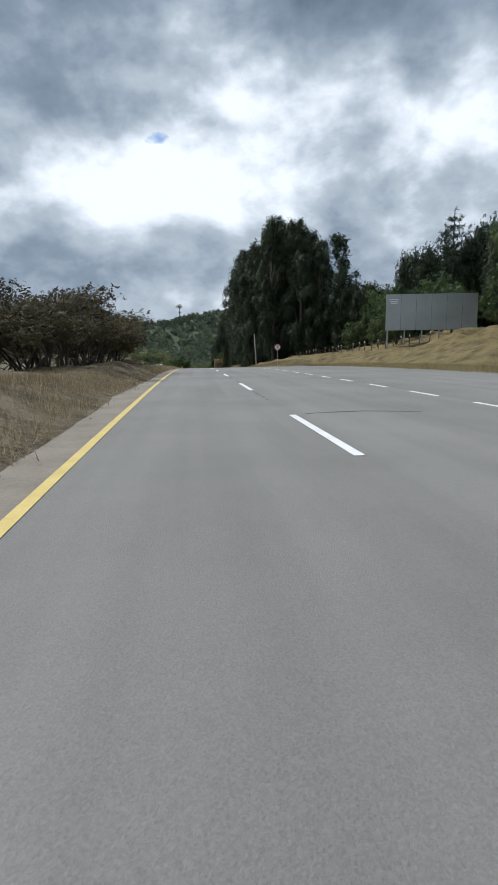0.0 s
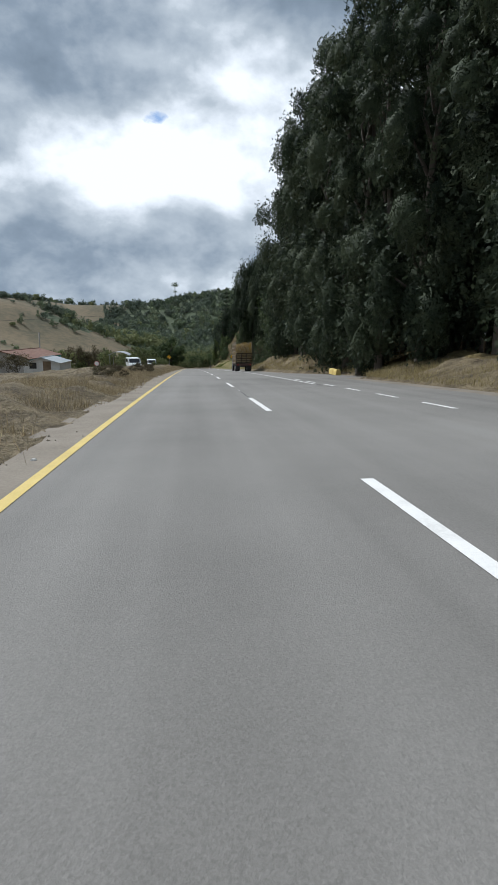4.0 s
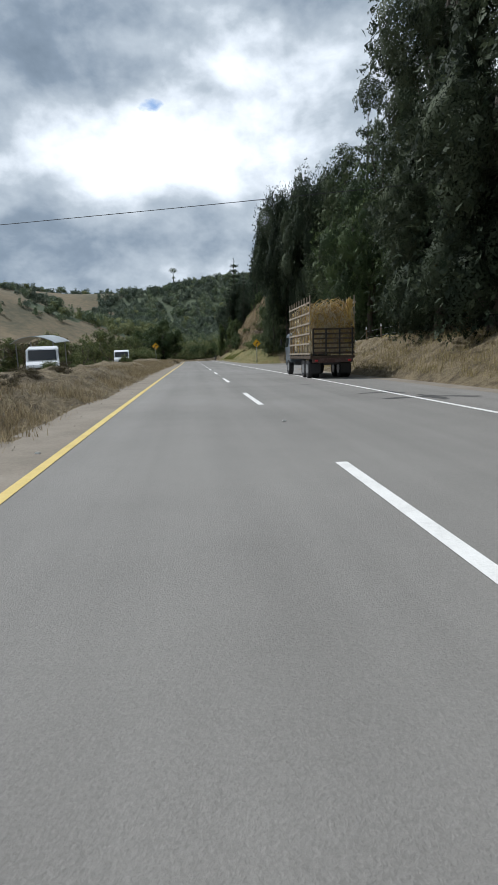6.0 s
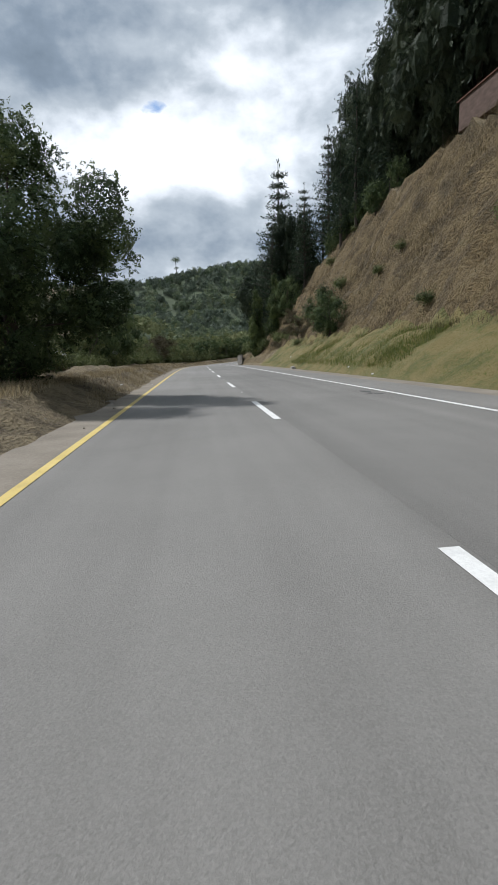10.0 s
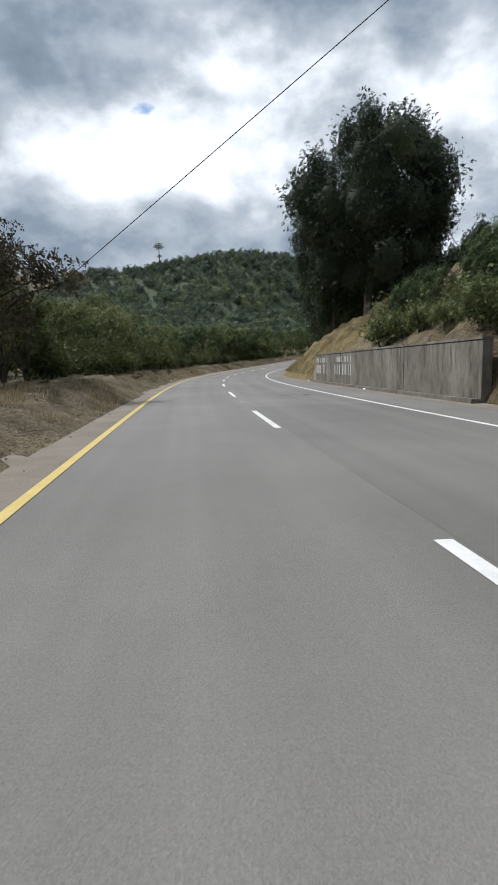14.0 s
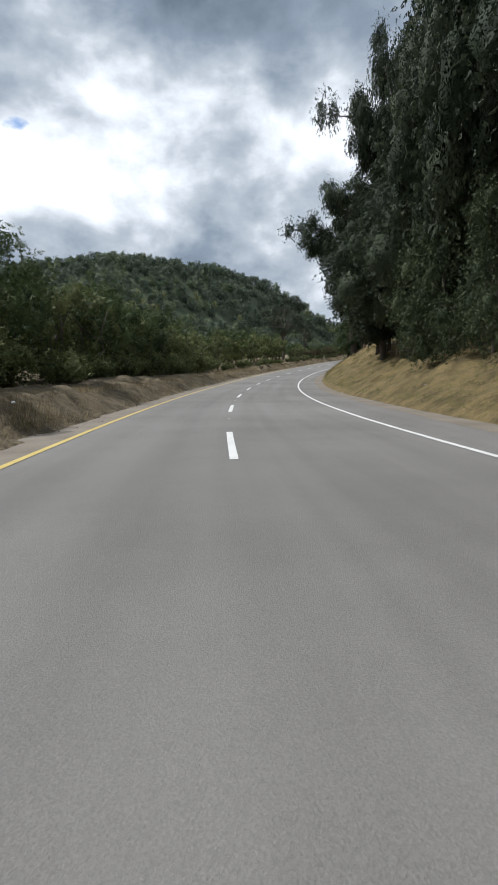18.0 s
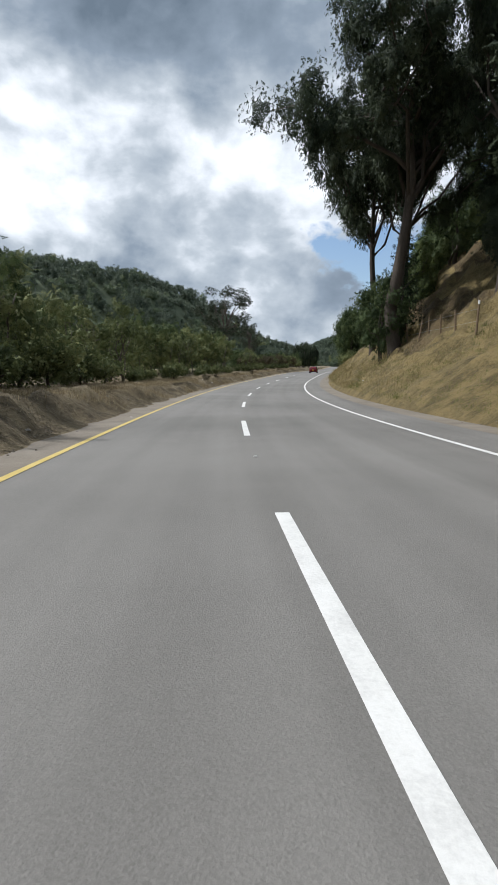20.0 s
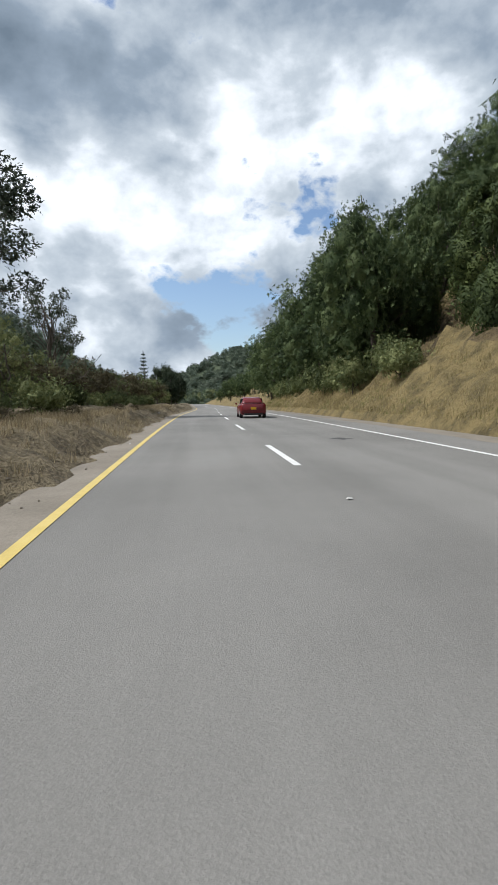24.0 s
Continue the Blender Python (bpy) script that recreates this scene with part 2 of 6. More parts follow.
def asphalt(name, tone):
    """Worn asphalt: stone grain, long wheel streaks and blotches."""
    m = surface(name, [tuple(c * tone for c in k) for k in ((0.137, 0.130, 0.118), (0.195, 0.185, 0.170), (0.25, 0.238, 0.219))], 0.14, 75, 0.8, 0.35)
    nt = m.node_tree
    N, L = nt.nodes.new, nt.links.new
    ramp = next(n for n in nt.nodes if n.type == "VALTORGB")
    co = next(n for n in nt.nodes if n.type == "TEX_COORD")
    mp, st, sp = N("ShaderNodeMapping"), N("ShaderNodeTexNoise"), N("ShaderNodeTexVoronoi")
    mp.inputs["Scale"].default_value = (1.3, 0.035, 0.5)
    L(co.outputs["UV"], mp.inputs["Vector"])
    L(mp.outputs[0], st.inputs["Vector"])
    st.inputs["Scale"].default_value, st.inputs["Detail"].default_value = 1.0, 5
    sp.inputs["Scale"].default_value = 90
    L(co.outputs["Object"], sp.inputs["Vector"])
    old = ramp.inputs[0].links[0].from_socket
    a = N("ShaderNodeMath")
    a.operation = "MULTIPLY_ADD"
    a.inputs[1].default_value, a.inputs[2].default_value = 0.42, -0.21
    L(st.outputs["Fac"], a.inputs[0])
    b = N("ShaderNodeMath")
    b.operation = "ADD"
    L(old, b.inputs[0])
    L(a.outputs[0], b.inputs[1])
    c = N("ShaderNodeMath")
    c.operation = "MULTIPLY_ADD"
    c.inputs[1].default_value = 0.16
    L(sp.outputs["Color"], c.inputs[0])
    L(b.outputs[0], c.inputs[2])
    d = N("ShaderNodeMath")
    d.operation = "SUBTRACT"
    d.inputs[1].default_value = 0.08
    L(c.outputs[0], d.inputs[0])
    L(d.outputs[0], ramp.inputs[0])
    return m


ASPHALT = asphalt("asphalt", 1.0)
DARK_ASPHALT = surface("tar_patch", [(0.05, 0.05, 0.05), (0.075, 0.073, 0.07), (0.10, 0.098, 0.094)], 1.2, 50, 0.85, 0.3)
WORN_SEAM = surface("worn_seam", [(0.07, 0.069, 0.066), (0.10, 0.098, 0.094), (0.135, 0.132, 0.126)], 1.2, 50, 0.85, 0.3)
SHOULDER = surface("gravel_shoulder", [(0.15, 0.128, 0.10), (0.225, 0.194, 0.155), (0.295, 0.26, 0.212)], 0.8, 22, 0.95, 0.6)
WHITE_LINE = surface("white_road_paint", [(0.55, 0.54, 0.52), (0.74, 0.73, 0.70), (0.82, 0.81, 0.79)], 2.5, 35, 0.65, 0.2)
YELLOW_LINE = surface("yellow_road_paint", [(0.46, 0.35, 0.11), (0.60, 0.455, 0.14), (0.67, 0.53, 0.20)], 2.0, 35, 0.65, 0.2)
SOIL = surface("dry_grass_ground", [(0.042, 0.032, 0.019), (0.13, 0.10, 0.058), (0.27, 0.215, 0.128), (0.18, 0.15, 0.08)], 1.1, 9.0, 0.95, 1.0, relief=0.3)
EARTH_CUT = surface("cut_earth", [(0.032, 0.024, 0.014), (0.085, 0.062, 0.03), (0.18, 0.13, 0.062), (0.105, 0.092, 0.042)], 0.45, 5.0, 0.95, 1.0, relief=0.5)
GOLD_GRASS = surface("golden_grass_ground", [(0.042, 0.034, 0.015), (0.13, 0.10, 0.042), (0.26, 0.195, 0.082), (0.14, 0.122, 0.046)], 0.9, 8.0, 0.95, 1.0, relief=0.25)
GRASS_GREEN = surface("green_grass", [(0.045, 0.05, 0.015), (0.105, 0.108, 0.03), (0.20, 0.155, 0.06), (0.085, 0.108, 0.025)], 0.6, 8.0, 0.9, 1.0, relief=0.2)
STRAW = surface("straw_blades", [(0.17, 0.132, 0.075), (0.28, 0.222, 0.13), (0.40, 0.33, 0.205)], 0.5, 3, 0.8, 0, spread=0.5, sub=0.4)
WEED = surface("dry_weeds", [(0.11, 0.085, 0.052), (0.19, 0.148, 0.09), (0.28, 0.225, 0.14)], 0.5, 3, 0.85, 0, spread=0.5, sub=0.4)
WITHERED = surface("withered_weeds", [(0.045, 0.035, 0.02), (0.085, 0.066, 0.036), (0.14, 0.108, 0.058)], 0.5, 3, 0.85, 0, spread=0.5, sub=0.3)
GOLD_BLADES = surface("golden_blades", [(0.17, 0.136, 0.06), (0.285, 0.23, 0.105), (0.40, 0.335, 0.17)], 0.5, 3, 0.8, 0, spread=0.5, sub=0.4)
BROWN_BLADES = surface("brown_blades", [(0.10, 0.076, 0.04), (0.17, 0.13, 0.068), (0.25, 0.198, 0.108)], 0.5, 3, 0.8, 0, spread=0.5, sub=0.4)
GREEN_BLADES = surface("green_blades", [(0.07, 0.095, 0.02), (0.125, 0.155, 0.03), (0.205, 0.2, 0.06)], 0.5, 3, 0.8, 0, spread=0.5, sub=0.4)
BARK = surface("grey_brown_bark", [(0.05, 0.04, 0.032), (0.10, 0.083, 0.067), (0.18, 0.155, 0.128)], 1.5, 14, 0.9, 0.8, stretch=(1, 1, 0.25))
DARK_BARK = surface("dark_bark", [(0.035, 0.028, 0.022), (0.07, 0.056, 0.044), (0.12, 0.10, 0.08)], 1.5, 14, 0.9, 0.8, stretch=(1, 1, 0.25))
EUC_LEAF = leaves("eucalyptus_leaves", (0.019, 0.03, 0.017), (0.038, 0.052, 0.029), (0.076, 0.094, 0.054), grain=12, fill=0.57)
GUM_LEAF = leaves("gum_leaves", (0.032, 0.042, 0.028), (0.06, 0.074, 0.046), (0.11, 0.125, 0.083), grain=11, fill=0.6)
BROAD_LEAF = leaves("broad_leaves", (0.032, 0.05, 0.021), (0.064, 0.094, 0.037), (0.122, 0.155, 0.062), grain=16, fill=0.55)
ALDER_LEAF = leaves("alder_leaves", (0.032, 0.046, 0.022), (0.06, 0.08, 0.04), (0.115, 0.14, 0.07), grain=12, fill=0.55)
OLIVE_LEAF = leaves("olive_leaves", (0.062, 0.08, 0.033), (0.125, 0.15, 0.058), (0.225, 0.24, 0.10), grain=14, fill=0.54)
BRACKEN_LEAF = leaves("bracken_leaves", (0.13, 0.10, 0.075), (0.24, 0.19, 0.145), (0.38, 0.32, 0.26), grain=14, fill=0.5)
DRY_LEAF = leaves("dry_leaves", (0.05, 0.042, 0.024), (0.09, 0.076, 0.042), (0.15, 0.128, 0.07), grain=13, fill=0.48)
PINE_LEAF = leaves("pine_needles", (0.014, 0.026, 0.016), (0.028, 0.046, 0.026), (0.055, 0.075, 0.04))
CYPRESS_LEAF = leaves("cypress_leaves", (0.03, 0.046, 0.017), (0.062, 0.086, 0.028), (0.115, 0.142, 0.046), grain=11)
CONCRETE = surface("stained_concrete", [(0.16, 0.145, 0.125), (0.30, 0.28, 0.25), (0.40, 0.385, 0.355)], 0.7, 9, 0.9, 0.4, stretch=(1, 1, 0.25))
GALVANISED = surface("galvanised_sheet", [(0.30, 0.33, 0.34), (0.40, 0.43, 0.44), (0.48, 0.51, 0.52)], 0.4, 12, 0.45, 0.1, metal=0.6)
STEEL = plain("grey_steel", (0.35, 0.36, 0.37), 0.45, 0.8)
BLACK = plain("black_paint", (0.012, 0.012, 0.013), 0.4)
RUBBER = surface("tyre_rubber", [(0.012, 0.012, 0.012), (0.02, 0.02, 0.02), (0.03, 0.029, 0.028)], 4, 40, 0.85, 0.3)
SIGN_YELLOW = surface("sign_yellow", [(0.75, 0.40, 0.01), (0.82, 0.46, 0.015), (0.86, 0.5, 0.03)], 2, 20, 0.45, 0.05)
SIGN_WHITE = surface("sign_white", [(0.7, 0.7, 0.7), (0.78, 0.78, 0.78), (0.82, 0.82, 0.82)], 2, 20, 0.45, 0.05)
SIGN_RED = plain("sign_red", (0.5, 0.02, 0.02), 0.45)
WOOD = surface("weathered_wood", [(0.09, 0.06, 0.035), (0.18, 0.125, 0.075), (0.27, 0.20, 0.13)], 1.2, 20, 0.8, 0.5)
TRUCK_WOOD = surface("dirty_dark_wood", [(0.03, 0.022, 0.016), (0.065, 0.045, 0.03), (0.13, 0.095, 0.06)], 1.2, 20, 0.8, 0.5)
GLASS_DARK = plain("dark_glass", (0.02, 0.022, 0.025), 0.08)
WALL_CONCRETE = surface("weathered_wall_concrete", [(0.045, 0.04, 0.033), (0.12, 0.108, 0.088), (0.20, 0.182, 0.15), (0.28, 0.26, 0.225)], 0.9, 7, 0.92, 0.5, stretch=(1, 1, 0.3))
STUD_WHITE = surface("worn_stud_white", [(0.3, 0.29, 0.27), (0.5, 0.49, 0.46), (0.62, 0.61, 0.58)], 8, 60, 0.6, 0.1)


# ---- meshes ----
def mesh_from(name, verts, faces, mat, smooth=False, mats=None, index=None):
    """A mesh object's data from arrays; faces: an (n, k) array or a list."""
    me = bpy.data.meshes.new(name)
    me.from_pydata(np.asarray(verts, float).tolist(), [], faces.tolist() if hasattr(faces, "tolist") else faces)
    for m in mats or [mat]:
        me.materials.append(m)
    if index is not None:
        me.polygons.foreach_set("material_index", np.asarray(index, np.int32))
    if smooth:
        me.polygons.foreach_set("use_smooth", np.ones(len(me.polygons), bool))
    me.update()
    return me


def empty(name, m=None):
    ob = new(name)
    ob.empty_display_size = 0.2
    if m is not None:
        ob.matrix_basis = m
    return ob


def child(name, data, parent, label="", m=None):
    ob = new(name, data)
    ob.parent = parent
    if m is not None:
        ob.matrix_basis = m
    if label:
        ob["label"] = label
    return ob


def part(name, bm, mat, parent, label="", m=None, smooth=False, bevel=0.0):
    """Links a bmesh as one mesh object under a thing or a part."""
    if bevel:
        bmesh.ops.bevel(bm, geom=list(bm.edges), offset=bevel, segments=2, affect="EDGES", clamp_overlap=True)
    bmesh.ops.recalc_face_normals(bm, faces=bm.faces)
    me = bpy.data.meshes.new(name)
    bm.to_mesh(me)
    bm.free()
    me.materials.append(mat)
    if smooth:
        me.polygons.foreach_set("use_smooth", np.ones(len(me.polygons), bool))
    return child(name, me, parent, label, m)


def box_bm(sx, sy, sz, x=0, y=0, z=0, bm=None, rot=None):
    bm = bm or bmesh.new()
    m = Matrix.Translation((x, y, z)) @ (rot or Matrix()) @ Matrix.Diagonal((sx, sy, sz, 1))
    bmesh.ops.create_cube(bm, size=1, matrix=m)
    return bm


def cyl_bm(r, h, x=0, y=0, z=0, axis="Z", n=16, r2=None, bm=None):
    bm = bm or bmesh.new()
    rot = {"Z": Matrix(), "X": Matrix.Rotation(radians(90), 4, "Y"), "Y": Matrix.Rotation(radians(90), 4, "X")}[axis]
    bmesh.ops.create_cone(bm, cap_ends=True, segments=n, radius1=r, radius2=r if r2 is None else r2, depth=h, matrix=Matrix.Translation((x, y, z)) @ rot)
    return bm


def tube(points, radii, n=6):
    """Vertices and faces of a tapering tube along points."""
    pts, verts, faces = np.asarray(points, float), [], []
    for k, (p, r) in enumerate(zip(pts, radii)):
        t = Vector((pts[min(k + 1, len(pts) - 1)] - pts[max(k - 1, 0)]).tolist()).normalized()
        a = t.orthogonal().normalized()
        b = t.cross(a)
        for i in range(n):
            w = 2 * math.pi * i / n
            verts.append(Vector(p.tolist()) + float(r) * (math.cos(w) * a + math.sin(w) * b))
    for k in range(len(pts) - 1):
        for i in range(n):
            j = (i + 1) % n
            faces.append((k * n + i, k * n + j, (k + 1) * n + j, (k + 1) * n + i))
    faces.append(tuple(range((len(pts) - 1) * n, len(pts) * n)))
    return [tuple(v) for v in verts], faces


def ribbon(name, s, left, right, lift, mat, label="", category="", kind="structure"):
    """A flat strip that follows the road between two distances from the lane line."""
    s = np.asarray(s, float)
    a, b = spot(s, np.broadcast_to(left, s.shape), lift), spot(s, np.broadcast_to(right, s.shape), lift)
    v = np.stack([a, b], 1).reshape(-1, 3)
    n = np.arange(len(s) - 1) * 2
    me = mesh_from(name, v, np.stack([n, n + 1, n + 3, n + 2], 1), mat)
    across = np.stack([np.broadcast_to(left, s.shape), np.broadcast_to(right, s.shape)], 1).ravel()
    uv = np.stack([across, np.repeat(s, 2)], 1)[np.stack([n, n + 1, n + 3, n + 2], 1).ravel()]
    me.uv_layers.new(name="along_road").data.foreach_set("uv", uv.astype(np.float32).ravel())
    ob = new(name, me)
    return tagged(ob, label, category, kind=kind)


# ---- ground and road ----
def make_ground():
    s = np.r_[np.arange(-110, -10, 6.0), np.arange(-10, 640, 0.8), np.arange(640, 960, 6.0)]
    d = np.r_[np.linspace(-75, -34, 12), np.linspace(-32, -17, 16), np.linspace(-16.3, -6.6, 26), (-6.0, -3.0, 0, 3.5), np.linspace(4.0, 9, 15), np.linspace(9.6, 18, 9), np.linspace(20, 75, 16)]
    ss, dd = np.meshgrid(s, d, indexing="ij")
    z = bank(ss, dd)
    p = spot(ss.ravel(), dd.ravel(), z.ravel())
    e, f = table(ss.ravel(), LEFT, 1), table(ss.ravel(), RIGHT, 1)
    off = np.minimum(np.maximum(dd.ravel() - e, f - dd.ravel()), 4) / 4
    steep = np.clip(z.ravel() / 6, 0, 1) * (dd.ravel() < 0)
    wall = (ss.ravel() > 344) & (ss.ravel() < 375) & (dd.ravel() < 0) & (dd.ravel() > -9)
    for i in np.nonzero(off > 0)[0]:
        q = p[i]
        h = lump(q, 0.11, 3) * 0.5 + lump(q, 0.45, 9) * 0.30 + lump(q, 1.1, 5) * 0.22
        g = (lump((q[0], q[1] * 2.2, q[2] * 0.4), 0.5, 17) * 1.3 + lump((q[0], q[1] * 2.0, q[2] * 0.3), 1.3, 23) * 0.6) * steep[i]
        p[i, 2] += (h * min(1, off[i] * 1.6) * (1 + steep[i])) * (0.15 if wall[i] else 1) + (0 if wall[i] else g)
    # rain gullies that run slantwise down the left bank
    side = dd.ravel() - e
    for i in np.nonzero((side > 0.05) & (side < 4.2) & (ss.ravel() > 60) & (ss.ravel() < 640))[0]:
        u, v = float(ss.ravel()[i]), float(side[i])
        g = 0.22 - abs(noise.noise(Vector((u * 0.42 + v * 0.5, v * 0.22, 4)))) - 0.5 * abs(noise.noise(Vector((u * 1.05 + v * 0.7, v * 0.3, 8))))
        p[i, 2] += 0.85 * g * min(1, v / 0.5) * max(0, min(1, (4.2 - v) / 2)) * min(1, 0.3 + max(0, u - 60) / 200)
    inside = off <= 0
    p[inside, 2] -= 0.05
    n, m = len(s), len(d)
    a = (np.arange(n - 1)[:, None] * m + np.arange(m - 1)).ravel()
    faces = np.stack([a, a + m, a + m + 1, a + 1], 1)
    sc = (ss[:-1, :-1] + ss[1:, 1:]).ravel() / 2
    dc = (dd[:-1, :-1] + dd[1:, 1:]).ravel() / 2
    slope = bank(sc, dc - 0.5) - bank(sc, dc + 0.5)
    green = (dc < 0) & (((sc > 216) & (sc < 312) & (dc > -11.3)) | (dc < -26) | ((sc < 215) & (dc < -17)))
    gold = (dc < 0) & (((sc < 215) & (dc < -14)) | (sc > 372))
    ragged = np.array([noise.noise(Vector((a * 0.13, b * 0.3, 7))) for a, b in zip(sc, dc)])
    scarp = (sc > 500) & (sc < 600) & (dc < -11.2) & (dc > -22) & (ragged > -0.22 + 0.05 * np.abs(dc + 16))
    scarp |= (sc > 384) & (sc < 412) & (dc < -10.4) & (dc > -15) & (ragged > -0.12)
    gold &= ~scarp
    cut = ((dc < 0) & (slope > 0.75) & ~green & ~gold) | scarp
    index = np.where(gold, 3, np.where(cut, 1, np.where(green, 2, 0)))
    ob = new("ground", mesh_from("ground", p, faces, None, smooth=True, mats=[SOIL, EARTH_CUT, GRASS_GREEN, GOLD_GRASS], index=index))
    tagged(ob, "dry grassy verges and banks beside the road", "ground", kind="structure")


# hills: centre, height, two half widths and turn
HILLS = [(-26, 1003, 37, 209, 105, 18), (90, 931, 42, 113, 108, -18), (229, 1046, 54, 136, 139, -28), (-355, 896, 44, 284, 182, 16), (-481, 695, 51, 291, 379, 10), (-155, 607, 31, 63, 60, 13), (430, 520, 60, 170, 230, 0), (360, 150, 45, 190, 260, 0), (850, 1324, 97, 146, 213, -9), (104, 1449, 55, 206, 280, -1), (-900, 300, 40, 350, 500, 0), (-220, 260, 9, 110, 150, 0), (406, 755, 62, 60, 211, 40), (280, 1285, 49, 80, 216, 4), (-66, 565, 18, 42, 48, 0)]


def far_z(x, y):
    """The hills round the road."""
    h = -14.0
    for cx, cy, top, rx, ry, turn in HILLS:
        a = radians(turn)
        u, v = (x - cx) * math.cos(a) + (y - cy) * math.sin(a), -(x - cx) * math.sin(a) + (y - cy) * math.cos(a)
        h += top * math.exp(-((u / rx) ** 2 + (v / ry) ** 2))
    return h


def sheet_z(x, y):
    i = int(np.argmin((RX - x) ** 2 + (RY - y) ** 2))
    a = PSI[i]
    d = -math.cos(a) * (x - RX[i]) - math.sin(a) * (y - RY[i])
    r = math.hypot(x - RX[i], y - RY[i])
    near = RZ[i] + float(bank(S_[i], max(-75, min(75, d)))) - 30 * min(1, max(0, (74 - r) / 26))
    w = min(1, max(0, (r - 76) / 130))
    w = w * w * (3 - 2 * w)
    return near * (1 - w) + w * (far_z(x, y) + 4 * noise.noise(Vector((x, y, 0)) * 0.012))


def wooded(x, y):
    """Whether the woods cover this place; elsewhere it is pasture."""
    n = noise.noise(Vector((x, y, 0)) * 0.0065) + 0.4 * noise.noise(Vector((x, y, 5)) * 0.02)
    return n > (-0.9 if forest(x, y) else 0.9 if abs(x + 68) < 60 and abs(y - 530) < 80 else 0.3)


def forest(x, y):
    """The closed woods; their edge wanders."""
    if ((x + 68) / 44) ** 2 + ((y - 545) / 52) ** 2 < 1 + 0.5 * noise.noise(Vector((x, y, 7)) * 0.03):
        return False  # the bare tan mound
    return x + 90 * noise.noise(Vector((x, y, 3)) * 0.011) > -66 - 0.12 * (y - 500) or y > 1050


def make_hills():
    xs = np.r_[np.linspace(-4500, -1000, 12), np.arange(-960, 960, 20.0), np.linspace(1000, 4500, 12)]
    ys = np.r_[np.linspace(-3000, -400, 10), np.arange(-360, 1600, 20.0), np.linspace(1640, 5000, 14)]
    v = [(x, y, sheet_z(x, y)) for x in xs for y in ys]
    m = len(ys)
    a = (np.arange(len(xs) - 1)[:, None] * m + np.arange(m - 1)).ravel()
    faces = np.stack([a, a + m, a + m + 1, a + 1], 1)
    index = [1 if forest(v[q][0], v[q][1]) else 0 for q in a]
    ob = new("hills", mesh_from("hills", v, faces, None, smooth=True, mats=[FIELD, UNDERWOOD], index=index))
    tagged(ob, "rolling hills with dry tan pasture and scrub", "hills", kind="structure")


UNDERWOOD = surface("underwood", [(0.035, 0.046, 0.026), (0.06, 0.078, 0.04), (0.095, 0.112, 0.058)], 0.03, 0.4, 0.95, 0.6)
FIELD = surface("pasture", [(0.045, 0.052, 0.03), (0.085, 0.076, 0.043), (0.145, 0.112, 0.064), (0.20, 0.155, 0.087)], 0.022, 0.22, 0.95, 0.5, relief=0.6)
make_ground()
make_hills()

RS = np.arange(-110, 940, 2.0)
right_edge = table(RS, RIGHT, 1)
road_ob = ribbon("road", RS, table(RS, LEFT, 1) - 0.0, right_edge, 0.0, ASPHALT, "worn grey asphalt carriageway with two lanes", "road")
wob = np.array([0.18 * noise.noise(Vector((s * 0.35, 3, 0))) for s in RS])
ribbon("shoulder_left", RS, table(RS, LEFT, 1) + 0.35 + wob, W_LEFT + 0.065, 0.0035, SHOULDER, "sandy gravel strip along the yellow line", "shoulder")
ribbon("shoulder_right", RS, right_edge - 0.25 + wob, np.maximum(right_edge + 1.0 + wob, right_edge + .5), 0.0035, SHOULDER, "dusty gravel edge of the road", "shoulder")
side_s = np.arange(187, 217.1, 3.0)
ribbon("side_road", side_s, -7.4, np.array([-8.4, -12, -15.5, -17.5, -18.5, -19, -19, -18.5, -17.5, -14, -8.6]), 0.0, ASPHALT, "paved mouth of a side road", "road")
edge_s = np.arange(-110, 940, 3.0)
ribbon("yellow_edge_line", edge_s, W_LEFT + 0.07, W_LEFT - 0.07, 0.0068, YELLOW_LINE, "yellow painted edge line", "road marking")
edge_s = np.arange(118, 940, 3.0)
ribbon("white_edge_line", edge_s, -W_RIGHT + 0.075, -W_RIGHT - 0.075, 0.0068, WHITE_LINE, "solid white painted edge line", "road marking")
for k in range(-6, 60):
    far_end = PHASE + 12 * k
    ribbon("lane_dash", np.linspace(far_end - 4.5, far_end, 4), 0.075, -0.075, 0.0068, WHITE_LINE, "white painted lane dash", "road marking")["group"] = "lane dashes"
for k in range(-16, 31):
    far_end = 6 + 4 * k
    ribbon("merge_dash", np.linspace(far_end - 2.0, far_end, 3), -W_MERGE + 0.08, -W_MERGE - 0.08, 0.0068, WHITE_LINE, "short white painted merge dash", "road marking")["group"] = "merge dashes"


# ---- trees ----
def unit(rng, n):
    v = rng.normal(size=(n, 3))
    return v / np.linalg.norm(v, axis=1)[:, None]


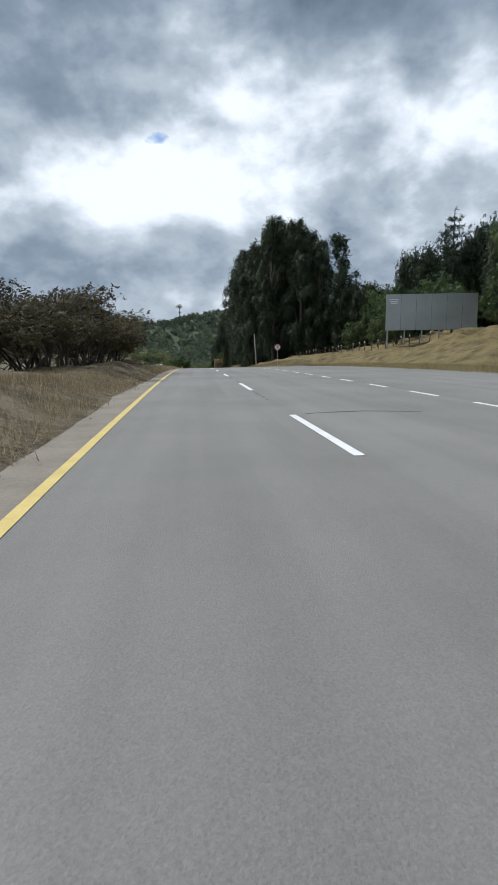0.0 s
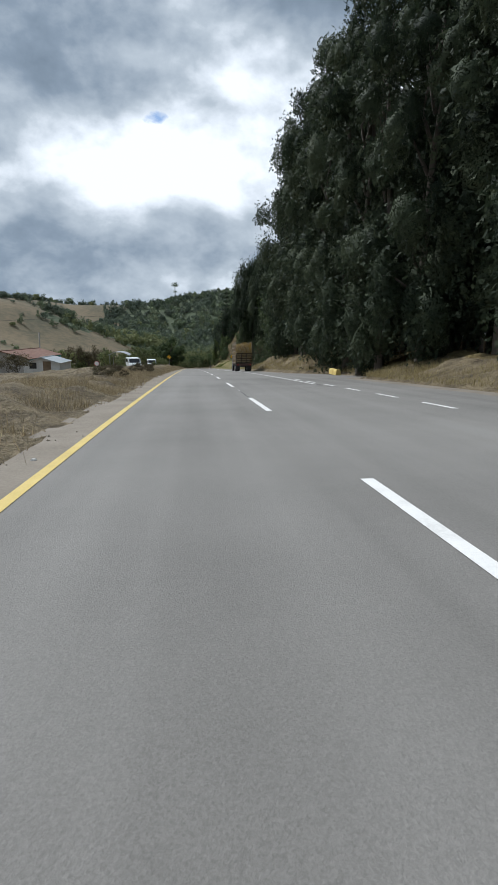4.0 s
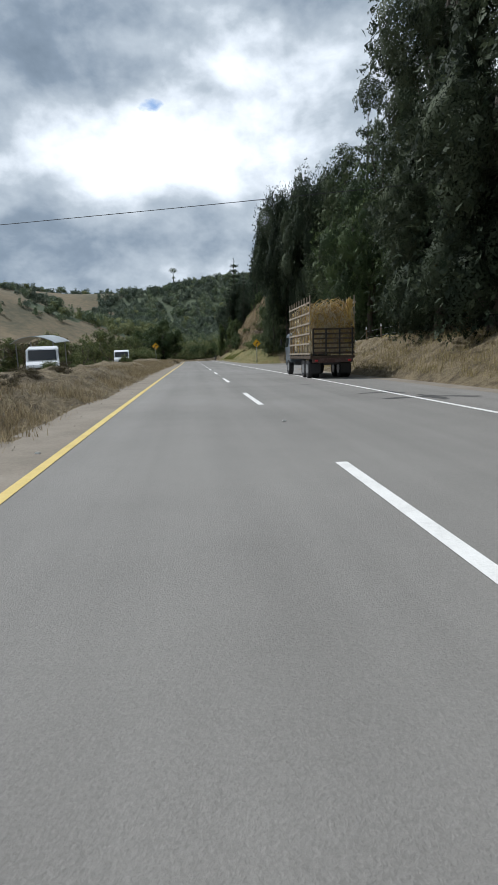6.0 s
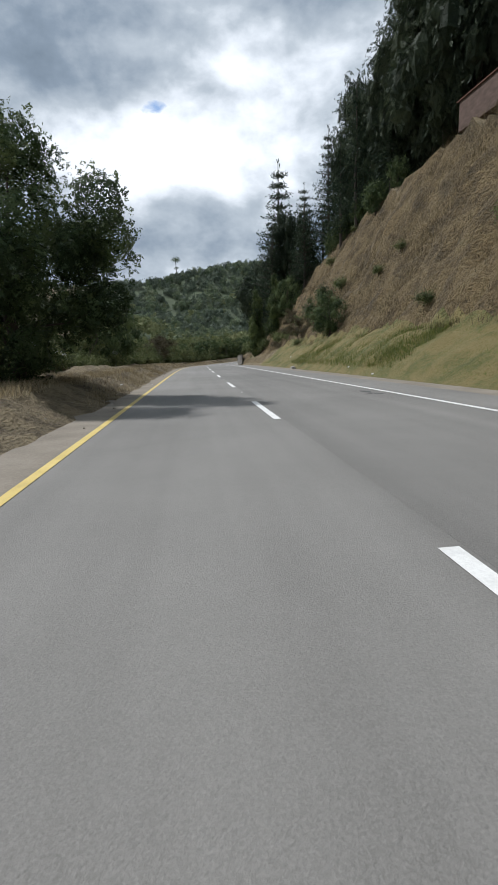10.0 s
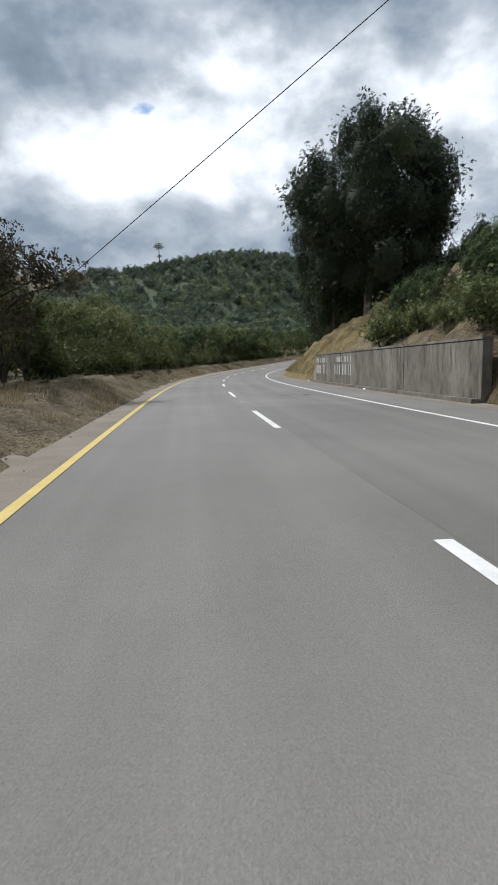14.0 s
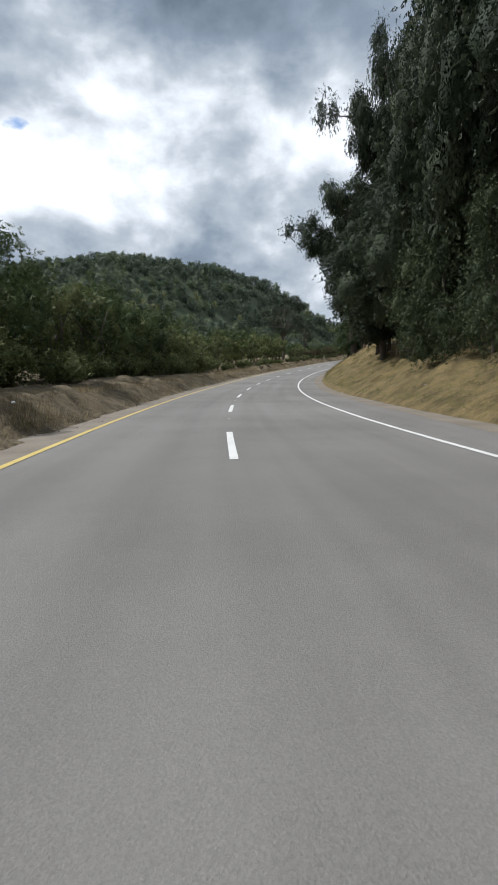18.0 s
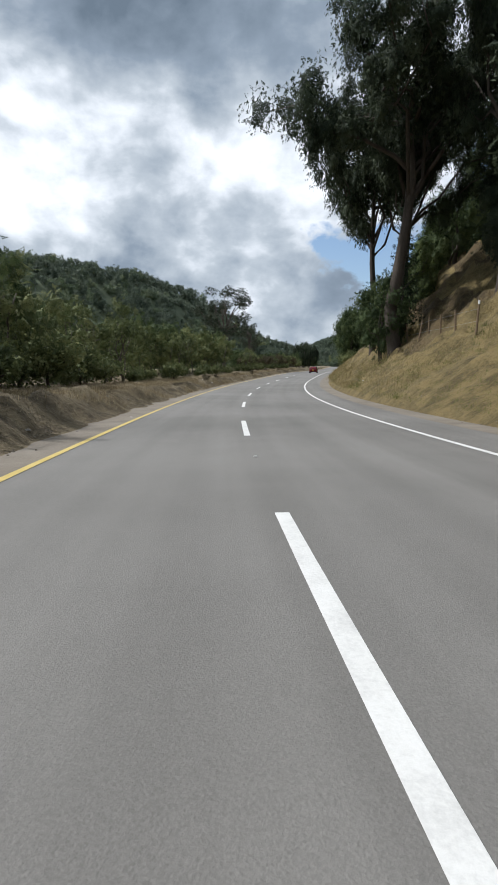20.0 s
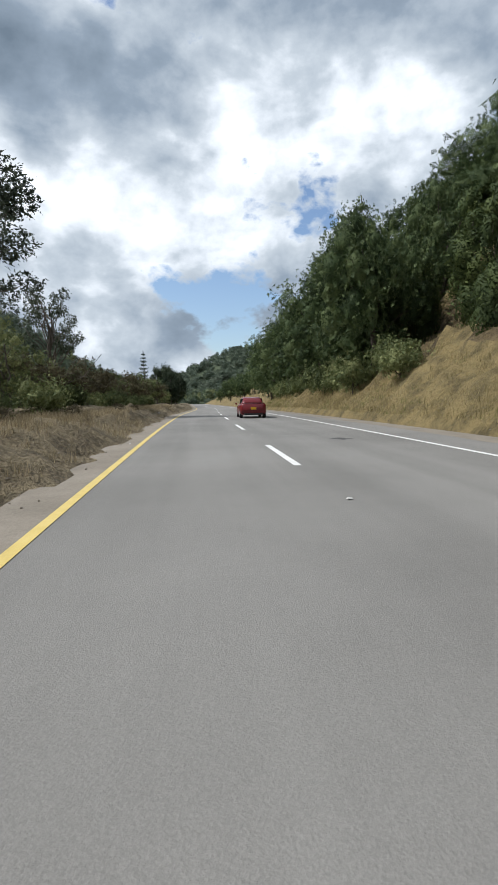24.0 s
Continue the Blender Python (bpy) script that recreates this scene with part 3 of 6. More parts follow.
def leaf_cloud(rng, blobs, count, size, droop=0.3, narrow=0.45, shell=(0.62, 1.02), core=0.74, low=-0.9, around=7):
    """Vertices and faces of many leaf sprays on oval blobs (x, y, z, rx, ry, rz), each round a rough inner shell of leaves."""
    V, F, base = [], [], 0
    for bx, by, bz, rx, ry, rz in blobs:
        c, r = np.array([bx, by, bz]), np.array([rx, ry, rz])
        n = int(count * (rx * ry + ry * rz + rx * rz) / 3)
        out = unit(rng, n)
        out = out[out[:, 2] > low]
        n = len(out)
        wave = 1 + 0.2 * np.sin(6.2 * out[:, 0] + bx) * np.sin(5.4 * out[:, 1] + by) + 0.12 * np.sin(7 * out[:, 2] + bz)
        p = c + out * r * (rng.uniform(*shell, n) * wave)[:, None]
        axis = out * 0.5 + unit(rng, n) * 0.8 + np.array([0, 0, -droop])
        axis /= np.linalg.norm(axis, axis=1)[:, None]
        side = np.cross(axis, unit(rng, n))
        side /= np.linalg.norm(side, axis=1)[:, None] + 1e-6
        L = (size * rng.uniform(0.6, 1.4, n))[:, None]
        w = L * narrow
        up = np.cross(side, axis) * L * 0.12
        q = np.stack([p - axis * L * 0.5, p + side * w * 0.5 + up, p + axis * L * 0.5, p - side * w * 0.5 + up], 1)
        V.append(q.reshape(-1, 3))
        F.append(np.arange(base, base + 4 * n).reshape(-1, 4))
        base += 4 * n
        for f in (core * 0.84, core * 0.55) if core > 0.82 else (core,) if core else ():
            th, ph = np.meshgrid(np.linspace(0, 2 * np.pi, around + 1)[:-1], np.linspace(-1.4, 1.4, around - 2), indexing="ij")
            u = np.stack([np.cos(th) * np.cos(ph), np.sin(th) * np.cos(ph), np.sin(ph)], -1)
            V.append((c + u * r * f * rng.uniform(0.6, 1.25, u.shape[:2])[..., None]).reshape(-1, 3))
            i, j = np.meshgrid(np.arange(around), np.arange(around - 3), indexing="ij")
            a, b = i * (around - 2) + j, ((i + 1) % around) * (around - 2) + j
            F.append(base + np.stack([a, b, b + 1, a + 1], -1).reshape(-1, 4))
            base += around * (around - 2)
    return np.concatenate(V), np.concatenate(F)


def limbs_mesh(name, paths, mat):
    V, F = [], []
    for pts, radii, n in paths:
        v, f = tube(pts, radii, n)
        F += [tuple(i + len(V) for i in q) for q in f]
        V += v
    return mesh_from(name, V, F, mat, smooth=True)


def bent(rng, a, b, k=4, amount=0.08):
    a, b = np.array(a, float), np.array(b, float)
    L = np.linalg.norm(b - a)
    t = np.linspace(0, 1, k + 1)[:, None]
    p = a + (b - a) * t
    p[1:-1] += rng.normal(size=(k - 1, 3)) * L * amount
    return p


def spiral(rng, k, n):
    """The k-th of n directions spread evenly over a ball, a little shaken."""
    z = 1 - 2 * (k + 0.5) / n
    a = 2.39996 * k
    r = math.sqrt(1 - z * z)
    o = np.array([r * math.cos(a), r * math.sin(a), z]) + rng.normal(size=3) * 0.16
    return o / np.linalg.norm(o)


def make_tree(name, seed, height, width, species, coarse=1.0):
    """A tree's trunk and crown meshes. The foot stands at the origin."""
    rng = np.random.default_rng(seed)
    H, W = height, width / 2
    paths, blobs = [], []
    mat, bark = EUC_LEAF, BARK
    size, count, droop, narrow, core, low = 0.42, 62, 0.35, 0.42, 0.74, -0.9
    if species == "eucalyptus":           # tall, clumped, drooping
        for k in range(44):
            z = H * (0.07 + 0.89 * (k + rng.uniform(0, 1)) / 44)
            f = z / H
            r = W * (0.55 + 0.55 * math.sin(math.pi * min(1, max(0.0, (f - 0.08) / 0.95)))) * rng.uniform(0.15, 0.85) * (1.0 if f < 0.8 else 0.6)
            a = rng.uniform(0, 6.28)
            br = W * rng.uniform(0.26, 0.46) * (1.1 - 0.45 * f)
            blobs.append((r * math.cos(a), r * math.sin(a), z, br, br, br * rng.uniform(1.1, 1.7)))
        blobs.append((0, 0, H * 0.93, W * 0.3, W * 0.3, H * 0.07))
        size, count, core, narrow = 0.44, 60, 0.64, 0.55
        droop = 0.6
        paths.append((bent(rng, (0, 0, -0.4), (0, 0, H * 0.9), 6, 0.012), np.linspace(H * 0.013, 0.05, 7), 8))
    elif species == "round":              # broad round eucalyptus
        for k in range(58):
            o = spiral(rng, k, 46) if k < 46 else unit(rng, 1)[0]
            f = rng.uniform(0.66, 0.84) if k < 46 else rng.uniform(0.2, 0.6)
            br = W * rng.uniform(0.2, 0.32)
            blobs.append((o[0] * W * f, o[1] * W * f, H * 0.53 + o[2] * H * 0.45 * f, br, br, br * 1.3))
        size, count, droop, core, narrow = 0.4, 62, 0.55, 0.64, 0.55
        paths.append((bent(rng, (0, 0, -0.4), (0, 0, H * 0.7), 5, 0.02), np.linspace(H * 0.022, 0.12, 6), 8))
    elif species == "gum":                # thin and open, clumps at the ends of limbs
        mat = GUM_LEAF
        for k in range(30):
            a, f = rng.uniform(0, 6.28), rng.uniform(0.45, 1.0)
            r = W * (0.25 + 0.75 * math.sin(math.pi * min(1, (f - 0.3) / 0.75))) * rng.uniform(0.4, 1)
            br = W * rng.uniform(0.15, 0.27)
            blobs.append((r * math.cos(a), r * math.sin(a), H * f, br, br, br * 0.9))
        size, count, core, droop = 0.32, 300, 0, 0.5
        paths.append((bent(rng, (0, 0, -0.4), (rng.uniform(-.4, .4), 0, H * 0.85), 5, 0.03), np.linspace(H * 0.02, 0.06, 6), 7))
    elif species == "spreading":          # tall eucalypt with long bare limbs and hanging tufts
        bark = DARK_BARK
        paths.append((bent(rng, (0, 0, -0.4), (0.5, 0.3, H * 0.62), 5, 0.02), np.linspace(H * 0.021, H * 0.009, 6), 9))
        top = paths[0][0]
        for k in range(15):
            a, f = 2.39996 * k + rng.uniform(-.3, .3), rng.uniform(0.62, 0.92) if k < 11 else rng.uniform(0.82, 1.0)
            r = W * (0.95 - 0.55 * max(0, f - 0.72) / 0.28) * rng.uniform(0.7, 1.0)
            tip = np.array([r * math.cos(a), r * math.sin(a), H * f])
            foot = top[3] + (top[-1] - top[3]) * rng.uniform(0.0, 1.0)
            limb = bent(rng, foot, tip, 5, 0.05)
            paths.append((limb, np.linspace(H * 0.0075, 0.03, 6), 6))
            for q in range(11):
                w = limb[2 + q % 4] + unit(rng, 1)[0] * (1.6, 1.6, 1.0) * rng.uniform(0.3, 1.2)
                br = rng.uniform(0.85, 1.75)
                blobs.append((*w, br, br, br * rng.uniform(0.9, 1.35)))
                if q % 2:
                    paths.append((bent(rng, limb[2 + q % 4], w, 2, 0.06), (0.05, 0.035, 0.015), 4))
        size, count, droop, core, narrow = 0.4, 72, 0.9, 0.55, 0.5
    elif species == "alder":              # broad-based pyramid, leafy to the ground
        mat, bark = ALDER_LEAF, DARK_BARK
        for k in range(64):
            f = 0.03 + 0.94 * (k + rng.uniform(0, 1)) / 64
            r = W * (1.0 - 0.86 * f ** 1.25) * rng.uniform(0.35, 0.9)
            a = 2.39996 * k + rng.uniform(-.5, .5)
            br = W * (0.34 - 0.2 * f) * rng.uniform(0.75, 1.2)
            blobs.append((r * math.cos(a), r * math.sin(a), H * f, br, br, br * 1.15))
        size, count, droop, narrow, core = 0.34, 112, 0.35, 0.62, 0.42
        paths.append((bent(rng, (0, 0, -0.3), (0, 0, H * 0.9), 5, 0.01), np.linspace(H * 0.015, 0.04, 6), 7))
    elif species == "broad":              # dense leafy tree, low crown
        mat, bark = BROAD_LEAF, DARK_BARK
        for k in range(27):
            o = spiral(rng, k, 22) if k < 22 else unit(rng, 1)[0]
            f = rng.uniform(0.55, 0.8) if k < 22 else rng.uniform(0.2, 0.5)
            br = W * rng.uniform(0.25, 0.4)
            blobs.append((o[0] * W * f, o[1] * W * f, H * 0.47 + o[2] * H * 0.46 * f, br, br, br * 1.05))
        size, count, droop, narrow, core = 0.3, 86, 0.1, 0.68, 0.52
        paths.append((bent(rng, (0, 0, -0.3), (0, 0, H * 0.6), 4, 0.03), np.linspace(H * 0.025, 0.06, 5), 7))
    elif species == "verge":              # a dense tree close to the road, fine leaved
        mat, bark = BROAD_LEAF, DARK_BARK
        for k in range(50):
            o = spiral(rng, k, 38) if k < 38 else unit(rng, 1)[0]
            f = rng.uniform(0.62, 0.84) if k < 38 else rng.uniform(0.2, 0.55)
            br = W * rng.uniform(0.2, 0.32)
            blobs.append((o[0] * W * f, o[1] * W * f, H * 0.45 + o[2] * H * 0.52 * f, br, br, br * 1.15))
        size, count, droop, narrow, core = 0.28, 190, 0.1, 0.72, 0.72
        paths.append((bent(rng, (0, 0, -0.3), (0, 0, H * 0.6), 4, 0.03), np.linspace(H * 0.025, 0.06, 5), 7))
    elif species == "olive":              # light open young tree
        mat = OLIVE_LEAF
        for k in range(16):
            o = unit(rng, 1)[0]
            f = rng.uniform(0.4, 0.85)
            br = W * rng.uniform(0.24, 0.4)
            blobs.append((o[0] * W * f, o[1] * W * f, H * 0.56 + o[2] * H * 0.42 * f, br, br, br))
        size, count, droop, narrow, core = 0.28, 92, 0.1, 0.7, 0.5
        for q in range(3):
            paths.append((bent(rng, (0, 0, -0.3), (rng.uniform(-.5, .5) * W, rng.uniform(-.5, .5) * W, H * 0.7), 4, 0.05), np.linspace(H * 0.013, 0.03, 5), 6))
    elif species in ("dry", "weed"):                # brownish thorny scrub, open and wide
        mat, bark = DRY_LEAF, DARK_BARK
        for k in range(15):
            o = unit(rng, 1)[0]
            f = rng.uniform(0.4, 0.85)
            br = W * rng.uniform(0.24, 0.38)
            blobs.append((o[0] * W * f, o[1] * W * f, H * 0.6 + o[2] * H * 0.36 * f, br, br, br * 0.7))
        size, count, droop, narrow, core = 0.26, 170, 0.0, 0.7, 0.5
        for q in range(5):
            paths.append((bent(rng, (rng.uniform(-.3, .3), rng.uniform(-.3, .3), -0.3), (rng.uniform(-.9, .9) * W, rng.uniform(-.9, .9) * W, H * 0.8), 4, 0.06), np.linspace(H * 0.014, 0.02, 5), 5))
    elif species == "pine":               # dark conifer with upswept tiers
        mat, bark = PINE_LEAF, DARK_BARK
        tiers = int(H * 1.1)
        for k in range(tiers):
            f = 0.14 + 0.84 * k / tiers
            for q in range(5):
                a = q * 1.257 + k * 0.7 + rng.uniform(-.3, .3)
                r = W * (1.02 - f) * rng.uniform(0.7, 1.1) + 0.15
                tip = (r * math.cos(a), r * math.sin(a), H * f + r * 0.35)
                paths.append((bent(rng, (0, 0, H * f), tip, 2, 0.04), (0.05, 0.035, 0.015), 4))
                for w in (0.4, 0.75, 1.0):
                    b = 0.26 + 0.24 * r * (1.15 - w * 0.6)
                    blobs.append((tip[0] * w, tip[1] * w, H * f + r * 0.35 * w, b, b, b * 0.55))
        blobs.append((0, 0, H * 0.98, 0.16, 0.16, H * 0.05))
        size, count, droop, narrow, core = 0.36, 120, -0.2, 0.3, 0
        paths.append((bent(rng, (0, 0, -0.3), (0, 0, H), 5, 0.006), np.linspace(H * 0.016, 0.02, 6), 6))
    elif species == "cypress":            # dense flame-shaped evergreen
        mat, bark = CYPRESS_LEAF, DARK_BARK
        for k in range(15):
            f = 0.08 + 0.84 * k / 15
            r = W * 0.6 * math.sin(math.pi * min(1, f * 0.8 + 0.2)) * rng.uniform(0.2, 0.7)
            a = rng.uniform(0, 6.28)
            br = W * (0.72 - 0.5 * f)
            blobs.append((r * math.cos(a), r * math.sin(a), H * f, br, br, br * 1.5))
        size, count, droop, narrow, core = 0.3, 80, -0.6, 0.5, 0.8
        paths.append((bent(rng, (0, 0, -0.3), (0, 0, H * 0.7), 3, 0.01), np.linspace(H * 0.02, 0.05, 4), 6))
    elif species in ("shrub", "bracken"):  # low leafy bush down to the ground
        mat, bark = OLIVE_LEAF if species == "shrub" else BRACKEN_LEAF, DARK_BARK
        for k in range(9):
            o = unit(rng, 1)[0]
            f = rng.uniform(0.2, 0.65)
            br = W * rng.uniform(0.35, 0.52)
            blobs.append((o[0] * W * f, o[1] * W * f, H * 0.33 + abs(o[2]) * H * 0.42 * f, br, br, H * rng.uniform(0.3, 0.42)))
        size, count, droop, narrow, core = 0.2, 170, 0.0, 0.7, 0.5
        paths.append((bent(rng, (0, 0, -0.3), (0, 0, H * 0.5), 2, 0.03), (0.06, 0.05, 0.02), 5))
    if species == "pine" and coarse > 1:
        paths, coarse = paths[-1:], 1.7
    if species not in ("pine", "spreading") and coarse == 1:
        top = paths[0][0]
        for bx, by, bz, *_ in blobs[:: 1 if species in ("gum", "dry") else 6 if species in ("eucalyptus", "round", "alder") else 3]:
            z0 = min(bz * rng.uniform(0.5, 0.85), top[-1][2])
            a = top[0] + (top[-1] - top[0]) * (z0 / max(0.1, top[-1][2]))
            paths.append((bent(rng, a, (bx, by, bz), 3, 0.06), np.linspace(H * 0.006 + 0.015, 0.012, 4), 4))
    v, f = leaf_cloud(rng, blobs, count / coarse ** 2 * 1.1 if coarse > 1 else count, size * coarse, droop, narrow, core=min(core, 0.8) if coarse > 1 else core, low=low, around=6 if coarse > 1 else 7)
    return limbs_mesh("trunk", paths, bark), mesh_from("crown", v, f, mat, smooth=True)


WORDS = {"bracken": "pale dry bracken clump on the slope ledge", "spreading": "tall open eucalyptus with long limbs over the road", "alder": "pale green pyramid tree leafy to the ground", "eucalyptus": "tall dark eucalyptus with drooping clumped foliage", "round": "broad round eucalyptus with dense dark foliage", "gum": "slender open gum tree with sparse tufts",
         "broad": "dense dark green leafy tree on the verge", "verge": "dense dark green leafy tree standing on the verge", "olive": "light green young roadside tree", "dry": "brownish thorny scrub tree with bare twigs",
         "pine": "dark conifer with upswept tiered branches", "cypress": "dense green cypress on the grassy slope", "shrub": "low leafy olive-green roadside bush", "weed": "dry brown weed clump on the grassy verge"}
GROUPS = {"bracken": "bracken clumps", "spreading": "spreading eucalypts", "alder": "pyramid trees", "eucalyptus": "eucalyptus stand", "round": "round eucalyptus trees", "gum": "gum trees", "broad": "leafy trees", "verge": "verge trees", "olive": "young trees", "dry": "thorn scrub", "pine": "conifers", "cypress": "cypresses", "shrub": "bushes", "weed": "weed clumps"}
SIZES = {"bracken": (2.4, 3.4), "spreading": (27.5, 25), "alder": (24, 13), "eucalyptus": (26, 9), "round": (17, 13), "gum": (13, 8), "broad": (9, 7), "verge": (10, 8.4), "olive": (6.5, 5), "dry": (4.6, 6), "pine": (12, 5), "cypress": (7, 3.2), "shrub": (2.4, 3.4), "weed": (4.6, 6)}
PROTO, TREES = {}, random.Random(4)


def tree(species, s, d, height, wide=1.0, z=None, variant=None):
    """A tree of a kind at its place beside the road."""
    v = TREES.randrange(3) if variant is None else variant
    H, W = SIZES[species]
    f = height / H
    p = spot(s, d, ground_z(s, d) - 0.1 if z is None else z)
    m = pose(*[float(c) for c in p], 0, 0, TREES.uniform(0, 360)) @ Matrix.Diagonal((f * wide, f * wide, f, 1))
    if (species, v) not in PROTO:
        trunk, crown = make_tree(species, 11 * len(PROTO) + 5, H, W, species)
        kind = {"shrub": "bush", "bracken": "bush", "weed": "weed"}.get(species, "tree")
        ob = empty(kind)
        child("trunk", trunk, ob)
        child("crown", crown, ob)
        tagged(ob, WORDS[species], kind, GROUPS[species])
        PROTO[species, v] = ob
        ob.matrix_basis = m
        return ob
    ob = copy_thing(PROTO[species, v], m)
    ob.matrix_basis = m
    return ob


def rows(species, s0, s1, step, d0, d1, h0, h1, wide=1.0):
    s = s0
    while s < s1:
        at, d, h, w = s + TREES.uniform(-.3, .3) * step, TREES.uniform(d0, d1), TREES.uniform(h0, h1), wide * TREES.uniform(.85, 1.15)
        if h > 3 and (d < -18.2 or d > 12.4 or at > 650):
            THICKET.append((species, TREES.randrange(3), spot(at, d, ground_z(at, d) - 0.2), h, w, TREES.uniform(0, 6.28)))
        else:
            tree(species, at, d, h, w)
        s += step * TREES.uniform(.75, 1.25)


THICKET = []


def thicket(species, s0, s1, step, d0, d1, h0, h1, wide=1.0):
    """Trees behind the first rows: their meshes are gathered, to be joined as woods."""
    s = s0
    while s < s1:
        ss, dd = s + TREES.uniform(-.3, .3) * step, TREES.uniform(d0, d1)
        THICKET.append((species, TREES.randrange(3), spot(ss, dd, ground_z(ss, dd) - 0.2), TREES.uniform(h0, h1), wide * TREES.uniform(.85, 1.15), TREES.uniform(0, 6.28)))
        s += step * TREES.uniform(.75, 1.25)


def join_thicket():
    V, F, I, base, mats, cache = [], [], [], 0, [], {}
    for species, v, p, h, wide, a in THICKET:
        if (species, v) not in cache:
            cache[species, v] = []
            for me in make_tree(species, 300 + v, *SIZES[species], species, 2.0 if species in ("eucalyptus", "round") else 1.5 if species == "dry" else 2.3):
                co = np.empty(len(me.vertices) * 3)
                me.vertices.foreach_get("co", co)
                cache[species, v].append((co.reshape(-1, 3), [tuple(q.vertices) for q in me.polygons], me.materials[0]))
        f = h / SIZES[species][0]
        turn = np.array([[math.cos(a), math.sin(a), 0], [-math.sin(a), math.cos(a), 0], [0, 0, 1]])
        for co, faces, mat in cache[species, v]:
            if mat not in mats:
                mats.append(mat)
            V.append(co @ turn * (f * wide, f * wide, f) + p)
            F += [tuple(i + base for i in w) for w in faces]
            I += [mats.index(mat)] * len(faces)
            base += len(co)
    ob = new("thicket", mesh_from("thicket", np.concatenate(V), F, None, mats=mats, index=I))
    tagged(ob, "dense trees and scrub behind the roadside rows", "woods", kind="stuff")


# left of the road, from the start on
rows("dry", 8, 30, 2.6, 9.6, 12.0, 3.3, 4.0, 1.3)
rows("dry", 30, 57, 2.3, 9.2, 12.0, 4.6, 5.5, 1.2)
thicket("dry", -8, 30, 3.5, 12.5, 24, 3.6, 4.4, 1.3)
thicket("dry", 30, 62, 3.0, 12.5, 24, 4.6, 5.4, 1.3)
tree("olive", 46, 11.5, 5.6); tree("dry", 58, 9.9, 5.8); tree("olive", 61.5, 10.3, 6.4, 1.1); tree("olive", 66, 10.6, 6.0); tree("dry", 69.5, 10.8, 4.4, .8)
rows("shrub", 70, 150, 18, 14, 26, 1.2, 2.2)
rows("weed", 118, 162, 3.2, 5.6, 7.6, .55, .95, 1.2)
rows("weed", 330, 390, 7, 5.4, 7.6, .4, .8, 1.2)
rows("weed", 515, 600, 8, 5.2, 7.2, .4, .8, 1.2)
rows("shrub", 158, 214, 6, 9.5, 13, 0.6, 1.0)
rows("olive", 208, 252, 3.0, 11.5, 17, 4.0, 5.6)
rows("shrub", 218, 252, 2.2, 9.4, 11, 2.0, 3.2, 1.1)
rows("dry", 84, 150, 7.5, 13, 24, 2.2, 3.4, 1.0)
rows("dry", 212, 236, 3.2, 23, 30, 4.2, 6.2, .9)
tree("dry", 180, 18.5, 5.0, .55); tree("shrub", 168.2, 9.4, 1.0); tree("shrub", 200, 9.3, 1.3); tree("shrub", 199, 8.6, 0.9); tree("olive", 190, 14, 3.6); tree("olive", 198, 13, 3.4); tree("olive", 206, 15, 3.8)
thicket("olive", 208, 246, 3, 15, 32, 4.0, 6.0)
thicket("shrub", 212, 250, 3, 16, 40, 2, 3.4)
tree("verge", 256.5, 7.8, 9.3, 1.14, variant=1); tree("broad", 260, 13, 8)
rows("olive", 268, 345, 5.5, 10, 13, 3.2, 5.2)
rows("shrub", 262, 345, 7, 8.5, 10, 1.4, 2.2)
thicket("broad", 264, 348, 6, 14, 26, 4.5, 6.5)
thicket("olive", 264, 352, 4, 18, 40, 5, 7)
tree("broad", 289, 10.8, 8.2); tree("broad", 297, 9.9, 7.0, 1.1); tree("dry", 352.5, 10.2, 6.6, .75); tree("dry", 357, 9.8, 7.3, .8); tree("olive", 361, 11.5, 6.4); tree("olive", 366, 9.6, 5.4)
tree("olive", 381, 10.6, 7.6, 1.25); tree("broad", 376, 11.6, 6.4); tree("olive", 388, 10.4, 6.4, 1.1)
rows("olive", 360, 440, 4.2, 9, 12, 4.2, 6.2)
rows("olive", 440, 500, 4.2, 11, 14, 6, 8.5)
rows("broad", 360, 440, 7, 12.5, 16, 5.5, 8)
rows("broad", 440, 500, 6, 12, 16, 8, 11)
thicket("broad", 356, 505, 4.5, 16, 26, 7, 10)
thicket("olive", 356, 520, 4, 24, 50, 8, 11)
rows("shrub", 360, 500, 2.6, 9, 11, 2.2, 3.6, 1.1)
rows("shrub", 500, 620, 4, 8, 9.6, 1.3, 2.4)
rows("shrub", 264, 350, 3.5, 9.5, 12, 1.8, 3.0)
rows("olive", 502, 566, 3.6, 11.5, 15, 6, 8)
thicket("broad", 505, 566, 4.5, 13, 30, 8.5, 11)
rows("olive", 570, 700, 6, 9, 12.5, 3.4, 5.2)
rows("dry", 572, 650, 9, 9, 12, 3.4, 4.8)
thicket("broad", 566, 720, 7, 14, 34, 4.5, 7)
tree("gum", 592, 20.5, 19.5, 1.25, variant=0); tree("gum", 606, 17, 12.5, .9, variant=1)
rows("broad", 640, 800, 12, 10, 16, 5, 8)
tree("pine", 640, 12, 9.5, .8)
